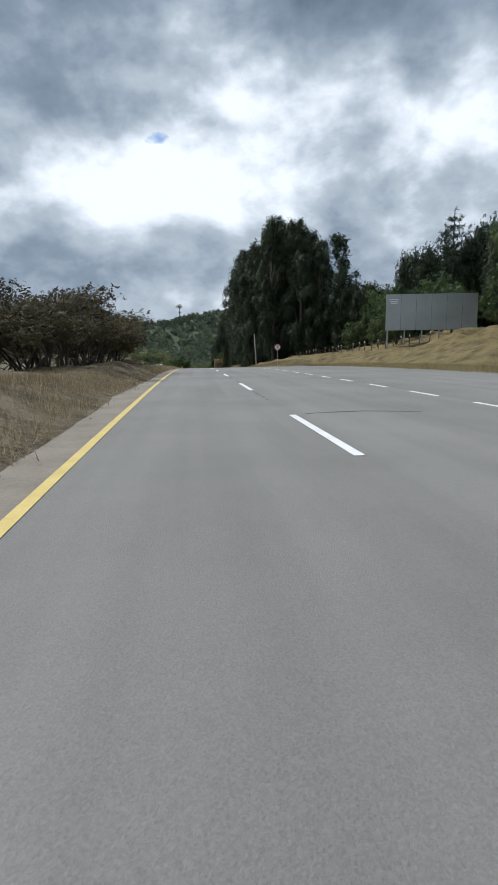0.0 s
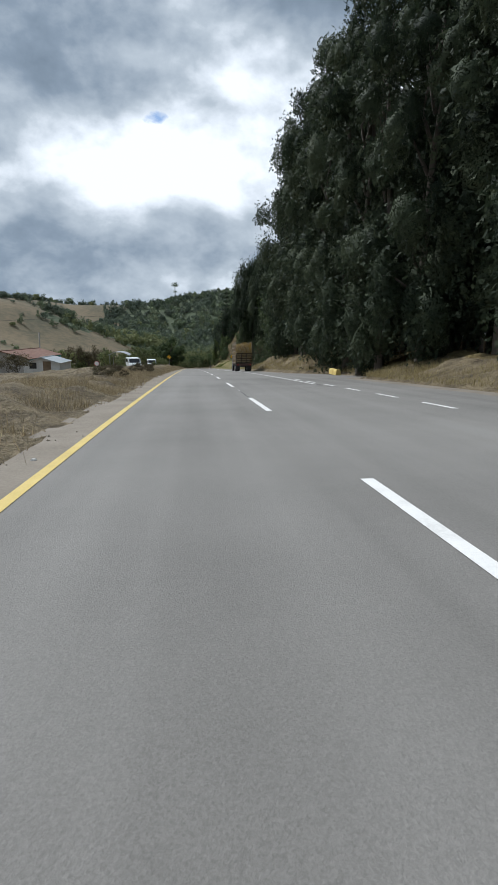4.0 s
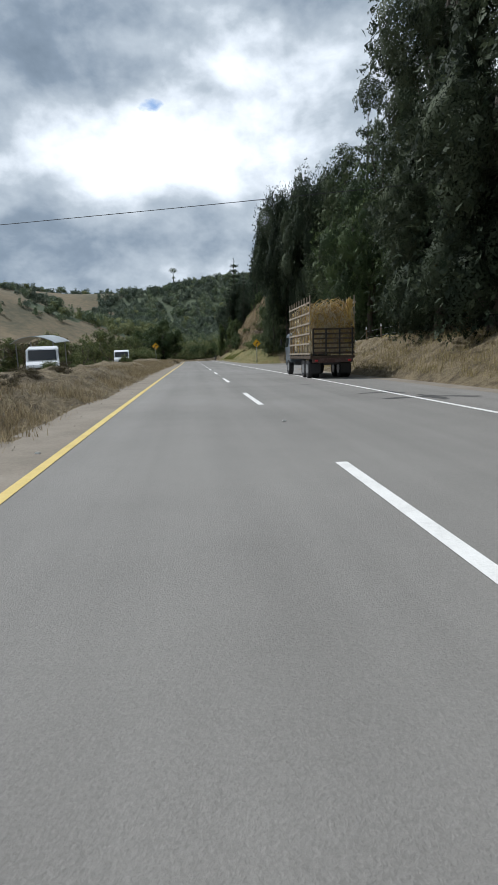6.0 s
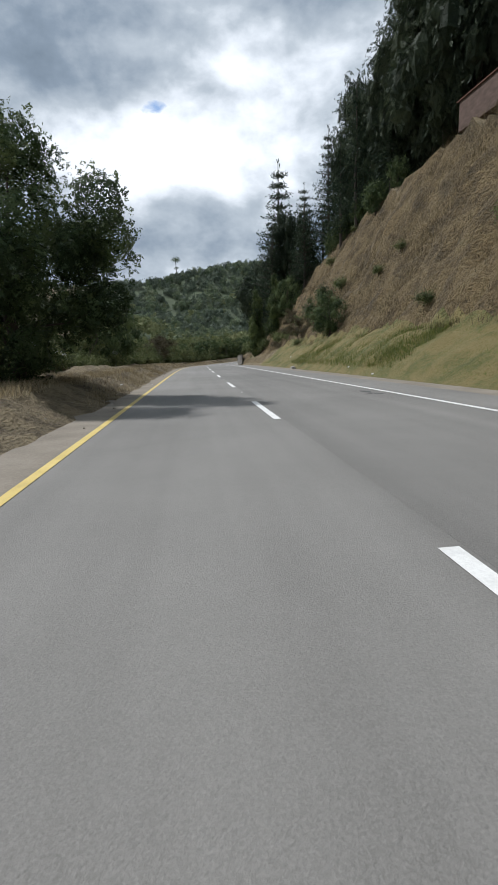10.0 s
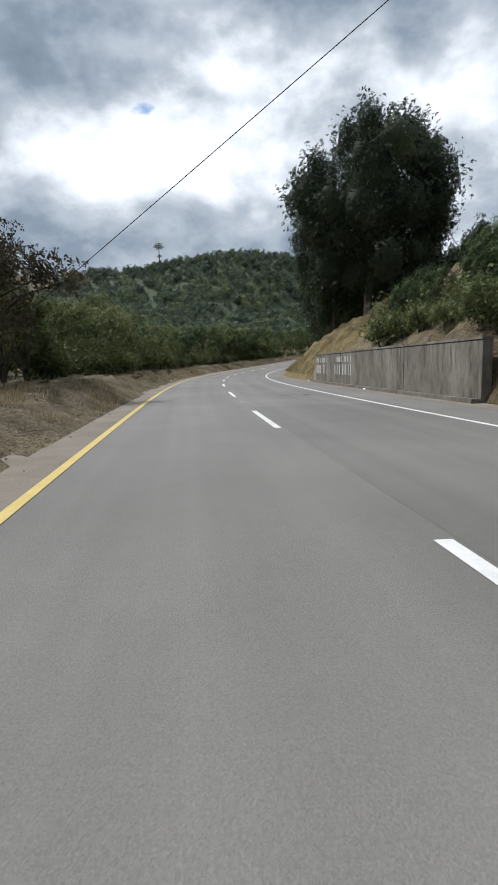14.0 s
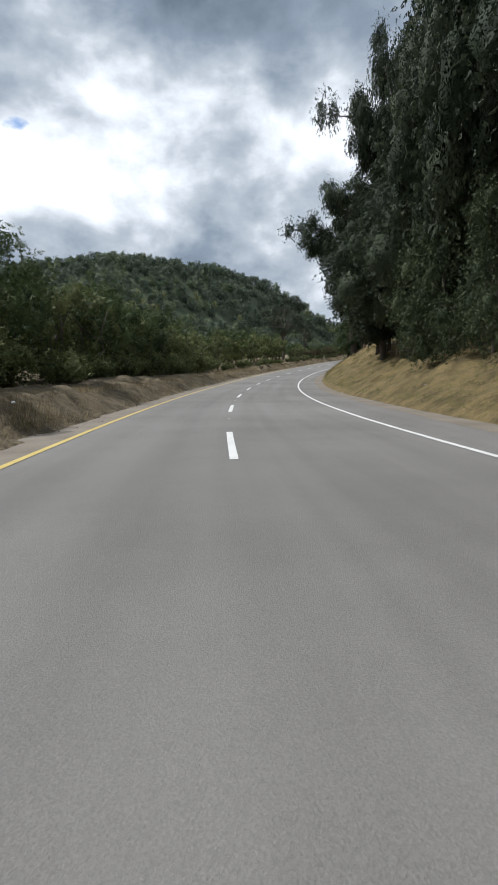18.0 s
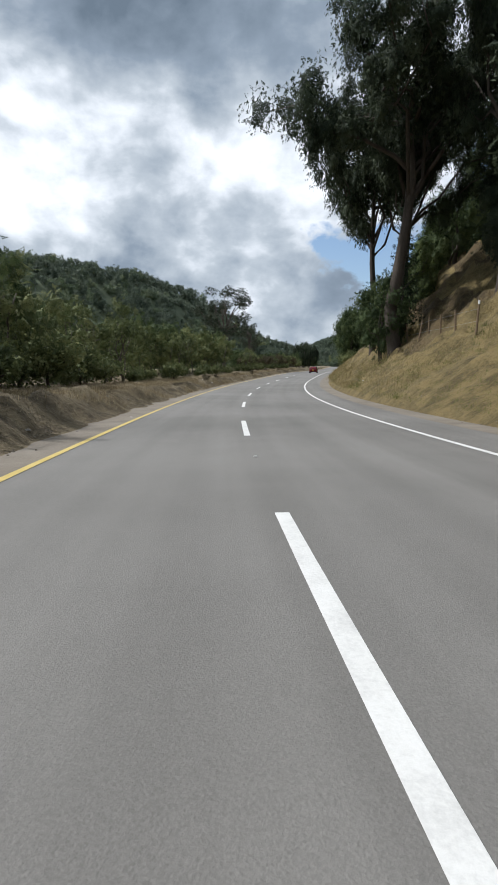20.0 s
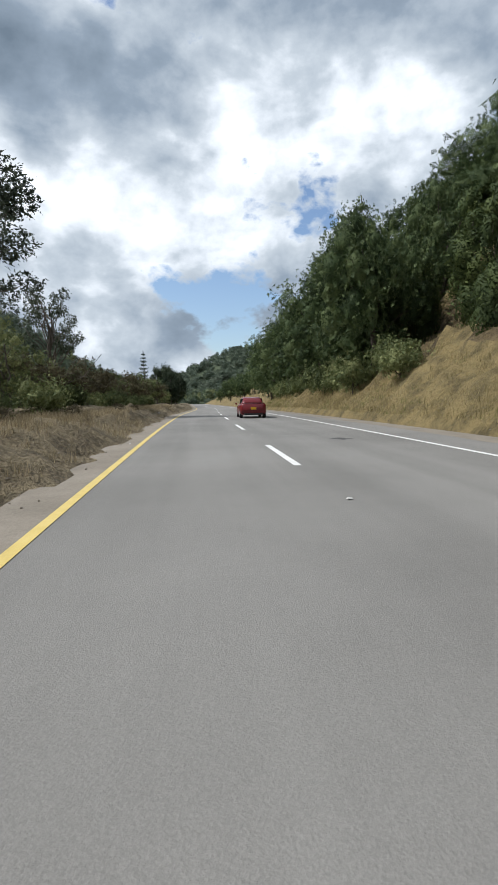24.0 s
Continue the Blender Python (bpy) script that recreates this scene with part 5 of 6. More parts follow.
def small_back_sign(s, d):
    ob = empty("hazard_marker", on_ground(s, d, 0))
    part("post", cyl_bm(0.03, 1.5, 0, 0, 0.75, n=8), STEEL, ob)
    part("panel", box_bm(0.5, 0.02, 0.5, 0, 0, 1.55, rot=Matrix.Rotation(radians(45), 4, "Y")), GALVANISED, ob, "grey back of a diamond panel", bevel=0.005)
    return tagged(ob, "back of a small grey diamond sign on a post", "road sign", "sign backs")


small_back_sign(262, 8.6)
small_back_sign(291.5, 9.4)


# leaning concrete pole and fence posts by the eucalyptus
def pole(s, d, h, lean, label):
    ob = empty("utility_pole", on_ground(s, d, 0, 0.3))
    v, f = tube([(0, 0, 0), (lean * .5, 0, h * .5), (lean, 0, h)], (0.15, 0.125, 0.10), 10)
    child("shaft", mesh_from("shaft", v, f, CONCRETE, smooth=True), ob)
    part("cap", cyl_bm(0.11, 0.06, lean, 0, h + 0.02, n=10), CONCRETE, ob)
    return tagged(ob, label, "pole", "poles")


pole(109, -10.4, 6.6, -0.35, "pale leaning concrete pole at the wood's edge")
pole(196, 30, 8, 0.1, "dark wooden power pole behind the bushes")

def fence(s0, s1, d0, d1, step, tall, label, white=0.5):
    rng = random.Random(int(s0))
    n = int((s1 - s0) / step)
    ob = empty("fence", on_ground(s0, d0))
    inv = ob.matrix_basis.inverted()
    tops = []
    post = mesh_from("post", *tube([(0, 0, 0), (0, 0, tall * .6), (0.02, 0, tall)], (0.07, 0.065, 0.055), 7), WOOD)
    cap = mesh_from("tip", *tube([(0, 0, 0), (0, 0, 0.22)], (0.06, 0.055), 7), SIGN_WHITE)
    for k in range(n + 1):
        s, d = s0 + (s1 - s0) * k / n, d0 + (d1 - d0) * k / n + rng.uniform(-.12, .12)
        m = inv @ on_ground(s, d, rng.uniform(0, 90)) @ pose(0, 0, 0, rng.uniform(-6, 6), rng.uniform(-6, 6), 0)
        p = child("post", post, ob, m=m)
        if rng.random() < white:
            child("tip", cap, p, "white-painted post top", pose(0, 0, tall))
        tops.append(m)
    for h in (0.45, 0.85):
        rod([m @ Vector((0, 0, tall * h)) for m in tops], 0.008, STEEL, ob, "wire", 4)
    return tagged(ob, label, "fence", "wire fences")


fence(58, 118, -23.5, -18.5, 2.2, 1.1, "wire fence with white-tipped wooden posts under the trees", 0.8)
fence(120, 186, -16.5, -13, 3.0, 1.2, "old wire fence with white-tipped posts by the eucalyptus", 0.6)
fence(436, 474, -12.2, -12.6, 1.6, 1.25, "wire fence of white-tipped posts below the dark trees", 0.85)
fence(494, 508, -13, -12.5, 2.4, 1.7, "thick dark wooden fence posts on the grassy slope", 0.2)


# grey sheet-metal hoarding on the right bank
def hoarding():
    ob = empty("hoarding", at_road(63.5, -20.5, 0, -8))
    base = 4.0
    for k in range(6):
        part("sheet", box_bm(1.72, 0.05, 4.1, 0.9 + 1.76 * k, 0, base + 2.05), GALVANISED, ob, bevel=0.01)
        for q in range(5):
            part("rib", box_bm(0.05, 0.03, 4.06, 0.2 + 1.76 * k + 0.34 * q, -0.035, base + 2.05), GALVANISED, ob)
    for k in range(6):
        g = ground_z(63.5, -20.5 - 1.9 * k)
        part("post", box_bm(0.14, 0.14, base + 4 - g + 0.4, 0.3 + 2.0 * k, 0.15, (base + 4 + g - 0.4) / 2), STEEL, ob, "dark steel post")
    for z in (0.3, 2.0, 3.8):
        part("rail", box_bm(10.5, 0.08, 0.1, 5.3, 0.09, base + z), STEEL, ob)
    bm = bmesh.new()
    for k in range(3):
        box_bm(1.1 - 0.15 * k, 0.006, 0.1, 0.95, -0.055, base + 3.5 - 0.2 * k, bm)
    part("lettering", bm, SIGN_WHITE, ob, "small pale unreadable lettering")
    return tagged(ob, "long grey sheet-metal hoarding on posts above the bank", "hoarding")


hoarding()


# yellow painted kerb block
def kerb_block(s, d, n, mat):
    ob = empty("kerb_block", at_road(s, d, 0))
    for k in range(n):
        part("block", prism([(-0.22, 0), (0.22, 0), (0.19, 0.42), (0.12, 0.5), (-0.12, 0.5), (-0.19, 0.42)], 1.15), mat, ob, m=pose(0, 1.2 * k, 0), bevel=0.03)
    return tagged(ob, "chipped yellow-painted concrete kerb block", "kerb")


kerb_block(135.8, -10.4, 2, YELLOW_LINE)
ob = kerb_block(283.5, -6.9, 1, CONCRETE)
ob.matrix_basis = ob.matrix_basis @ Matrix.Diagonal((0.8, 0.7, 0.45, 1))
ob["label"] = "pale painted concrete block on the road edge"

PALE_SPRAY = surface("pale_spray", [(0.34, 0.33, 0.31), (0.48, 0.47, 0.45), (0.6, 0.59, 0.57)], 4, 18, 0.85, 0.1)
STAIN = surface("water_stain", [(0.05, 0.045, 0.04), (0.10, 0.09, 0.08), (0.16, 0.15, 0.135)], 2, 9, 0.9, 0.2)
# concrete retaining wall, in four panels
wall = empty("retaining_wall", at_road(348.8, -7.28))
inv = wall.matrix_basis.inverted()
for k in range(4):
    s0, s1 = 348.8 + 6.45 * k, 348.8 + 6.45 * (k + 1) - 0.04
    A, B = inv @ Vector(spot(s0, -7.28).tolist()), inv @ Vector(spot(s1, -7.28).tolist())
    L = (B - A).length
    ang = math.atan2(B.y - A.y, B.x - A.x)
    m = Matrix.Translation(A) @ Matrix.Rotation(ang, 4, "Z") @ pose(0, 0, 0, math.degrees(0), -math.degrees(math.atan2(B.z - A.z, L)), 0)
    h = 2.0
    bm = prism([(0, -0.4), (L, -0.4), (L, h), (0, h)], 0.34)
    p = part("panel", bm, WALL_CONCRETE, wall, "", m @ pose(0, -0.17, 0), bevel=0.012)
    part("coping", box_bm(L, 0.40, 0.10, L / 2, -0.17, h + 0.055), WALL_CONCRETE, wall, "mossy coping", m, bevel=0.015)
    part("plinth", box_bm(L, 0.3, 0.16, L / 2, 0.16, 0.06), WALL_CONCRETE, wall, "low concrete footing", m, bevel=0.02)
    rng = random.Random(k)
    if k in (2, 3):
        # sprayed marks that cannot be read, as plain bars
        bw, bb = bmesh.new(), bmesh.new()
        x = L - 0.5
        while x > L - 4.6:
            for row, top in ((0, 1.8), (1, 1.3)):
                hh = 0.34 + 0.3 * row
                w = rng.uniform(0.1, 0.2)
                if rng.random() < 0.85:
                    box_bm(w, 0.004, hh, x, 0.004, top - hh / 2, bw, Matrix.Rotation(rng.uniform(-.06, .06), 4, "Y"))
            if rng.random() < 0.4:
                box_bm(rng.uniform(0.03, 0.1), 0.004, rng.uniform(0.5, 1.2), x - 0.15, 0.0034, rng.uniform(0.6, 1.0), bb)
            x -= rng.uniform(0.28, 0.4)
        part("sprayed_marks", bw, PALE_SPRAY, p, "white sprayed marks", pose(0, 0.17, 0))
        part("dark_marks", bb, DARK_ASPHALT, p, "dark sprayed marks", pose(0, 0.17, 0))
    bs = bmesh.new()
    for q in range(16):
        hh = rng.uniform(0.2, 1.2)
        box_bm(rng.uniform(0.01, 0.035), 0.004, hh, rng.uniform(0.2, L - 0.2), 0.0025, h - hh / 2 - 0.02, bs)
    part("water_stains", bs, STAIN, p, "dark water streaks", pose(0, 0.17, 0))
tagged(wall, "stained concrete retaining wall with sprayed marks", "wall")
end = empty("culvert_wing", at_road(375.4, -7.5))
part("wing", prism([(0, 0), (1.1, 0), (0, 1.5)], 0.14), CONCRETE, end, "", pose(0, 0, 0, 0, 0, 90), bevel=0.015)
# no hole is cut: a flat black panel paints the darkness inside the drain
part("opening_shade", prism([(0.1, 0.05), (0.85, 0.05), (0.1, 1.1)], 0.02), BLACK, end, "black panel painted as the shade inside a drain opening", pose(0.085, 0, 0, 0, 0, 90))
tagged(end, "broken concrete drain wing at the wall's end", "drain")


# road studs, rubbish and cracks
STUD = mesh_from("road_stud", [(-.06, -.05, 0), (.06, -.05, 0), (.06, .05, 0), (-.06, .05, 0), (-.035, -.03, .022), (.035, -.03, .022), (.035, .03, .022), (-.035, .03, .022)],
                 [(4, 5, 6, 7), (0, 1, 5, 4), (1, 2, 6, 5), (2, 3, 7, 6), (3, 0, 4, 7)], STUD_WHITE)
for k in range(0, 56):
    for d, off in ((0.0, 4.0), (W_LEFT + 0.33, 1.5)):
        if (k * 7 + (3 if d else 0)) % 5 < 3:
            ob = new("road_stud", STUD)
            ob.matrix_basis = at_road(PHASE + 12 * k + off, d, 0.01) @ Matrix.Diagonal((0.62, 0.62, 0.8, 1))
            tagged(ob, "small white raised road stud", "road stud", "road studs")


def litter(seed, n, side):
    rng = random.Random(seed)
    for k in range(n):
        s = rng.uniform(5, 600)
        d = float(table(s, LEFT, 1)) + rng.uniform(0.1, 1.6) if side > 0 else float(table(s, RIGHT, 1)) - rng.uniform(-0.2, 1.8)
        if 347 < s < 377 and side < 0:
            d = -6.9
        bm = bmesh.new()
        r = rng.uniform(0.035, 0.095)
        bmesh.ops.create_icosphere(bm, subdivisions=1, radius=r)
        for v in bm.verts:
            v.co = Vector((v.co.x * 1.3, v.co.y, max(-0.3 * r, v.co.z * 0.6))) * rng.uniform(0.7, 1.25)
        pale = rng.random() < 0.6
        me = bpy.data.meshes.new("scrap")
        bm.to_mesh(me)
        bm.free()
        me.materials.append(SIGN_WHITE if pale else CONCRETE)
        ob = new("litter" if pale else "stone", me)
        ob.matrix_basis = on_ground(s, d, rng.uniform(0, 360), -0.03)
        tagged(ob, "crumpled white scrap of rubbish on the verge" if pale else "pale loose stone on the verge", "litter" if pale else "stone", "litter" if pale else "loose stones")


litter(3, 34, 1)
litter(5, 34, -1)


def crack(name, pts, width, seed, label="thin dark tar-sealed crack across the lane", mat=None):
    """A wandering tar line through (s, d) points."""
    rng = random.Random(seed)
    p = []
    for (s0, d0), (s1, d1) in zip(pts, pts[1:]):
        n = max(2, int(math.hypot(s1 - s0, d1 - d0) / 0.25))
        for k in range(n):
            t = k / n
            p.append((s0 + (s1 - s0) * t + rng.uniform(-.06, .06), d0 + (d1 - d0) * t + rng.uniform(-.03, .03)))
    V, F = [], []
    for k, (s, d) in enumerate(p):
        a, b = p[max(0, k - 1)], p[min(len(p) - 1, k + 1)]
        t = Vector((b[0] - a[0], b[1] - a[1])).normalized()
        w = width * rng.uniform(0.5, 1.3) / 2
        V += [spot(s - t.y * w, d + t.x * w, 0.0055), spot(s + t.y * w, d - t.x * w, 0.0055)]
        if k:
            i = 2 * k
            F.append((i - 2, i - 1, i + 1, i))
    ob = new(name, mesh_from(name, V, F, mat or DARK_ASPHALT))
    tagged(ob, label, "road crack", "tar cracks", kind="structure")


for s, d0, d1, w in ((12.6, -0.3, -3.0, .05), (61, -1, -5, .08), (64, -2.2, -5.5, .16), (69, -1.2, -3.4, .07), (74, -.8, -4.6, .08), (78, -2, -4, .12), (83, -1.4, -4.4, .07), (115, -3.2, -5.6, .16), (118, -3, -5, .2), (126, -2.6, -3.2, .3),
                     (152.5, -3.5, -6.4, .35), (154.5, -3.4, -5, .2), (160, -2.4, -4.2, .1), (182, -1.6, -3.2, .2), (187, -1.0, -2.2, .1), (204.6, -3.3, -4.2, .5), (208, -2.2, -4, .35), (211, -1.8, -3.4, .14), (240, -2.5, -3.2, .14), (253, -3.5, -4.1, .2),
                     (280.5, -.6, -5.8, .09), (286, -.4, -3.0, .08), (289, -2.6, -4, .2), (293, -2, -3.6, .1), (297, -1.8, -4.4, .18), (305, -.6, -2, .06), (331, -.6, -4, .07), (334, -.4, -2, .08), (337, -1.2, -5.4, .05), (338, -2, -3.6, .2), (330, -1.4, -3.5, .16), (356, -2, -3.6, .2), (566, -2.2, -2.9, .18)):
    crack("tar_crack", [(s, d0), (s + 0.3, (d0 + d1) / 2), (s - 0.4, d1)], w, int(s * 7))
for s0, s1 in ((16, 27), (29, 38), (106, 113), (185, 197), (222, 232), (268, 273), (326, 330), (456, 460)):
    crack("tar_crack", [(s0, -0.02), ((s0 + s1) / 2, 0.03), (s1, -0.04)], 0.06, int(s0), "dark worn tar seam along the lane line", WORN_SEAM)
ribbon("right_lane_overlay", np.arange(206, 352, 2.0), -0.12, -W_RIGHT + 0.1, 0.0035, asphalt("newer_asphalt", 0.9), "darker newer asphalt overlay in the lane", "road")


def tar_patch(s, d, length, width, seed):
    """An irregular dark patch with a ragged outline."""
    rng = random.Random(seed)
    n = 26
    V = [spot(s, d, 0.0055)]
    for k in range(n):
        a = 2 * math.pi * k / n
        r = rng.uniform(0.55, 1.1)
        V.append(spot(s + math.cos(a) * length / 2 * r, d + math.sin(a) * width / 2 * r, 0.0055))
    ob = new("tar_patch", mesh_from("tar_patch", V, [(0, k + 1, (k + 1) % n + 1) for k in range(n)], DARK_ASPHALT))
    tagged(ob, "ragged dark tar patch worn into the lane", "road patch", "tar patches", kind="structure")


for k, q in enumerate(((202.4, -4.0, 2.6, .5), (200.2, -3.7, 1.8, .35), (197.3, -3.74, 1.7, .45), (195.4, .16, 2.4, .4), (197.6, .3, 1.4, .25), (117, -4.4, 1.2, .35), (152.6, -4.9, 2.0, .5), (155, -4.5, 1.6, .4),
                       (190, -.2, 1.5, .3), (254, -3.8, 1.4, .3), (289, -3.2, 2.0, .35), (333, -2.6, 1.4, .3), (356.1, -3.2, 1.5, .35), (566, -2.5, 1.0, .3))):
    tar_patch(*q, k)


def rubble():
    """Clods and gravel along both edges of the road, too many to count."""
    rng = np.random.default_rng(33)
    n = 4500
    s = rng.uniform(0, 620, n)
    left = rng.uniform(0, 1, n) < 0.72
    d = np.where(left, table(s, LEFT, 1) + rng.normal(0.35, 0.4, n), table(s, RIGHT, 1) - rng.normal(0.1, 0.35, n))
    p = spot(s, d, bank(s, d) + 0.012)
    r = 0.008 * np.exp(rng.normal(0.35, 0.6, n))
    u = np.array([(1, 0, 0), (0, 1, 0), (-1, 0, 0), (0, -1, 0), (0, 0, 0.8), (0, 0, -0.8)], float)
    V = p[:, None] + u[None] * r[:, None, None] * rng.uniform(0.6, 1.4, (n, 6, 1))
    f = np.array([(0, 1, 4), (1, 2, 4), (2, 3, 4), (3, 0, 4), (1, 0, 5), (2, 1, 5), (3, 2, 5), (0, 3, 5)])
    F = f[None] + 6 * np.arange(n)[:, None, None]
    ob = new("rubble", mesh_from("rubble", V.reshape(-1, 3), F.reshape(-1, 3), CLOD))
    tagged(ob, "loose clods and gravel along the road's edges", "gravel", kind="stuff")


CLOD = surface("clods", [(0.11, 0.09, 0.066), (0.2, 0.17, 0.13), (0.3, 0.265, 0.215)], 0.6, 9, 0.95, 0, spread=0.5)
rubble()


# stake truck with a load of cane, standing on the edge
def truck():
    ob = empty("stake_truck", at_road(165.0, -5.35) @ pose(0, 0, 0, -3.2))
    part("chassis", box_bm(0.9, 7.6, 0.22, 0, 4.0, 0.78), BLACK, ob, "dark steel chassis", bevel=0.02)
    part("bed", box_bm(2.3, 5.6, 0.16, 0, 2.8, 1.06), TRUCK_WOOD, ob, "worn plank bed", bevel=0.02)
    part("rear_beam", box_bm(2.1, 0.14, 0.22, 0, 0.02, 0.9), TRUCK_RED, ob, "dirty dark red rear beam", bevel=0.02)
    for x in (-0.85, 0.85):
        part("tail_lamp", box_bm(0.16, 0.05, 0.09, x, -0.07, 0.9), SIGN_RED, ob, "red tail lamp", bevel=0.015)
    # side and tail boards
    for x in (-1.13, 1.13):
        for k in range(9):
            part("stake", box_bm(0.05, 0.06, 3.0, x, 0.1 + 0.68 * k, 2.6), PALE_WOOD, ob, bevel=0.008)
        for k in range(6):
            part("side_board", box_bm(0.035, 5.6, 0.09, x * 1.03, 2.8, 1.25 + 0.5 * k), PALE_WOOD, ob, bevel=0.006)
    for k in range(6):
        part("tail_board", box_bm(2.1, 0.035, 0.085, 0.06, -0.01, 1.28 + 0.235 * k), TRUCK_WOOD, ob, bevel=0.006)
    for x in (-1.0, -0.35, 0.35, 1.0):
        part("tail_stake", box_bm(0.07, 0.05, 1.35, x, -0.05, 1.82), BLACK, ob)
    # load
    rng = np.random.default_rng(6)
    for col, mat in ((0, CANE), (1, CANE_PALE)):
        V, F = [], []
        for k in range(640):
            a = np.array([rng.uniform(-1.0, 1.0), 5.5 * rng.uniform(0, 1) ** 1.5 + 0.06, rng.uniform(1.3, 3.3)])
            ang = rng.uniform(0, 6.28)
            b = a + np.array([math.cos(ang) * 0.7, math.sin(ang) * 0.9, rng.uniform(0.2, 0.9)])
            c = b + np.array([math.cos(ang) * 0.5, math.sin(ang) * 0.6, rng.uniform(-0.9, 0.1)])
            for q in (b, c):
                q[0], q[1] = np.clip(q[0], -1.12, 1.12), np.clip(q[1], 0.05, 5.6)
                q[2] = min(q[2], 4.02 - 0.35 * abs(q[0]))
            v, f = tube([a, (a + b) / 2 + (0, 0, .12), b, (b + c) / 2 + (0, 0, .1), c], [0.017] * 5, 4)
            F += [tuple(i + len(V) for i in q) for q in f]
            V += v
        child("cane_load", mesh_from("cane_load", V, F, mat), ob, "tangled yellow cane load" if col == 0 else "pale dry cane load")
    part("load_core", box_bm(1.9, 5.1, 2.1, 0, 2.85, 2.3), CANE_PALE, ob, "packed cane", bevel=0.15)
    part("bundle", box_bm(0.3, 0.24, 1.25, 0.92, 0.2, 3.35), CANE, ob, "orange-yellow bundle tied upright at the tail", bevel=0.08)
    # cab
    cab = part("cab", prism([(-1.05, 0.75), (1.05, 0.75), (1.08, 1.6), (0.98, 2.45), (0.85, 2.55), (-0.85, 2.55), (-0.98, 2.45), (-1.08, 1.6)], 1.7), TRUCK_CAB, ob, "dull grey-blue cab", pose(0, 6.75, 0), bevel=0.05)
    part("rear_window", box_bm(1.5, 0.02, 0.5, 0, -0.86, 2.05), GLASS_DARK, cab)
    for x in (-1.085, 1.085):
        part("side_window", box_bm(0.03, 0.75, 0.55, x * 0.97, 0.25, 1.98), GLASS_DARK, cab)
        part("mirror", box_bm(0.08, 0.16, 0.42, x * 1.25, 0.75, 2.0), BLACK, cab, "black mirror", bevel=0.02)
    for y, xs in ((0.95, (-0.98, -0.68, 0.68, 0.98)), (1.95, (-0.98, -0.68, 0.68, 0.98)), (6.6, (-0.95, 0.95))):
        for x in xs:
            w = part("wheel", cyl_bm(0.47, 0.27, 0, 0, 0, "X", 24), RUBBER, ob, "", pose(x, y, 0.47), bevel=0.03)
            part("rim", cyl_bm(0.25, 0.285, 0, 0, 0, "X", 16), STEEL, w, "pale steel rim")
    for x in (-0.8, 0.8):
        part("mudflap", box_bm(0.55, 0.02, 0.5, x, 0.35, 0.5), BLACK, ob, "black rubber mudflap")
    part("bull_bar", box_bm(2.1, 0.1, 0.3, 0, 7.65, 0.7), STEEL, ob, bevel=0.03)
    return tagged(ob, "wooden stake truck loaded with tangled yellow cane", "truck")


PALE_WOOD = surface("pale_weathered_wood", [(0.16, 0.125, 0.09), (0.28, 0.235, 0.175), (0.40, 0.35, 0.28)], 1.2, 20, 0.8, 0.4)
TRUCK_CAB = surface("dull_blue_paint", [(0.05, 0.06, 0.07), (0.085, 0.10, 0.115), (0.13, 0.145, 0.155)], 1.5, 14, 0.45, 0.1)
TRUCK_RED = surface("faded_red", [(0.05, 0.034, 0.028), (0.085, 0.042, 0.034), (0.16, 0.13, 0.11)], 3, 12, 0.7, 0.2)
CANE = surface("cane", [(0.22, 0.13, 0.03), (0.40, 0.25, 0.06), (0.55, 0.40, 0.13)], 2, 8, 0.7, 0.2, spread=0.5)
CANE_PALE = surface("pale_cane", [(0.25, 0.19, 0.10), (0.42, 0.34, 0.20), (0.6, 0.52, 0.36)], 2, 8, 0.7, 0.2, spread=0.5)
truck()


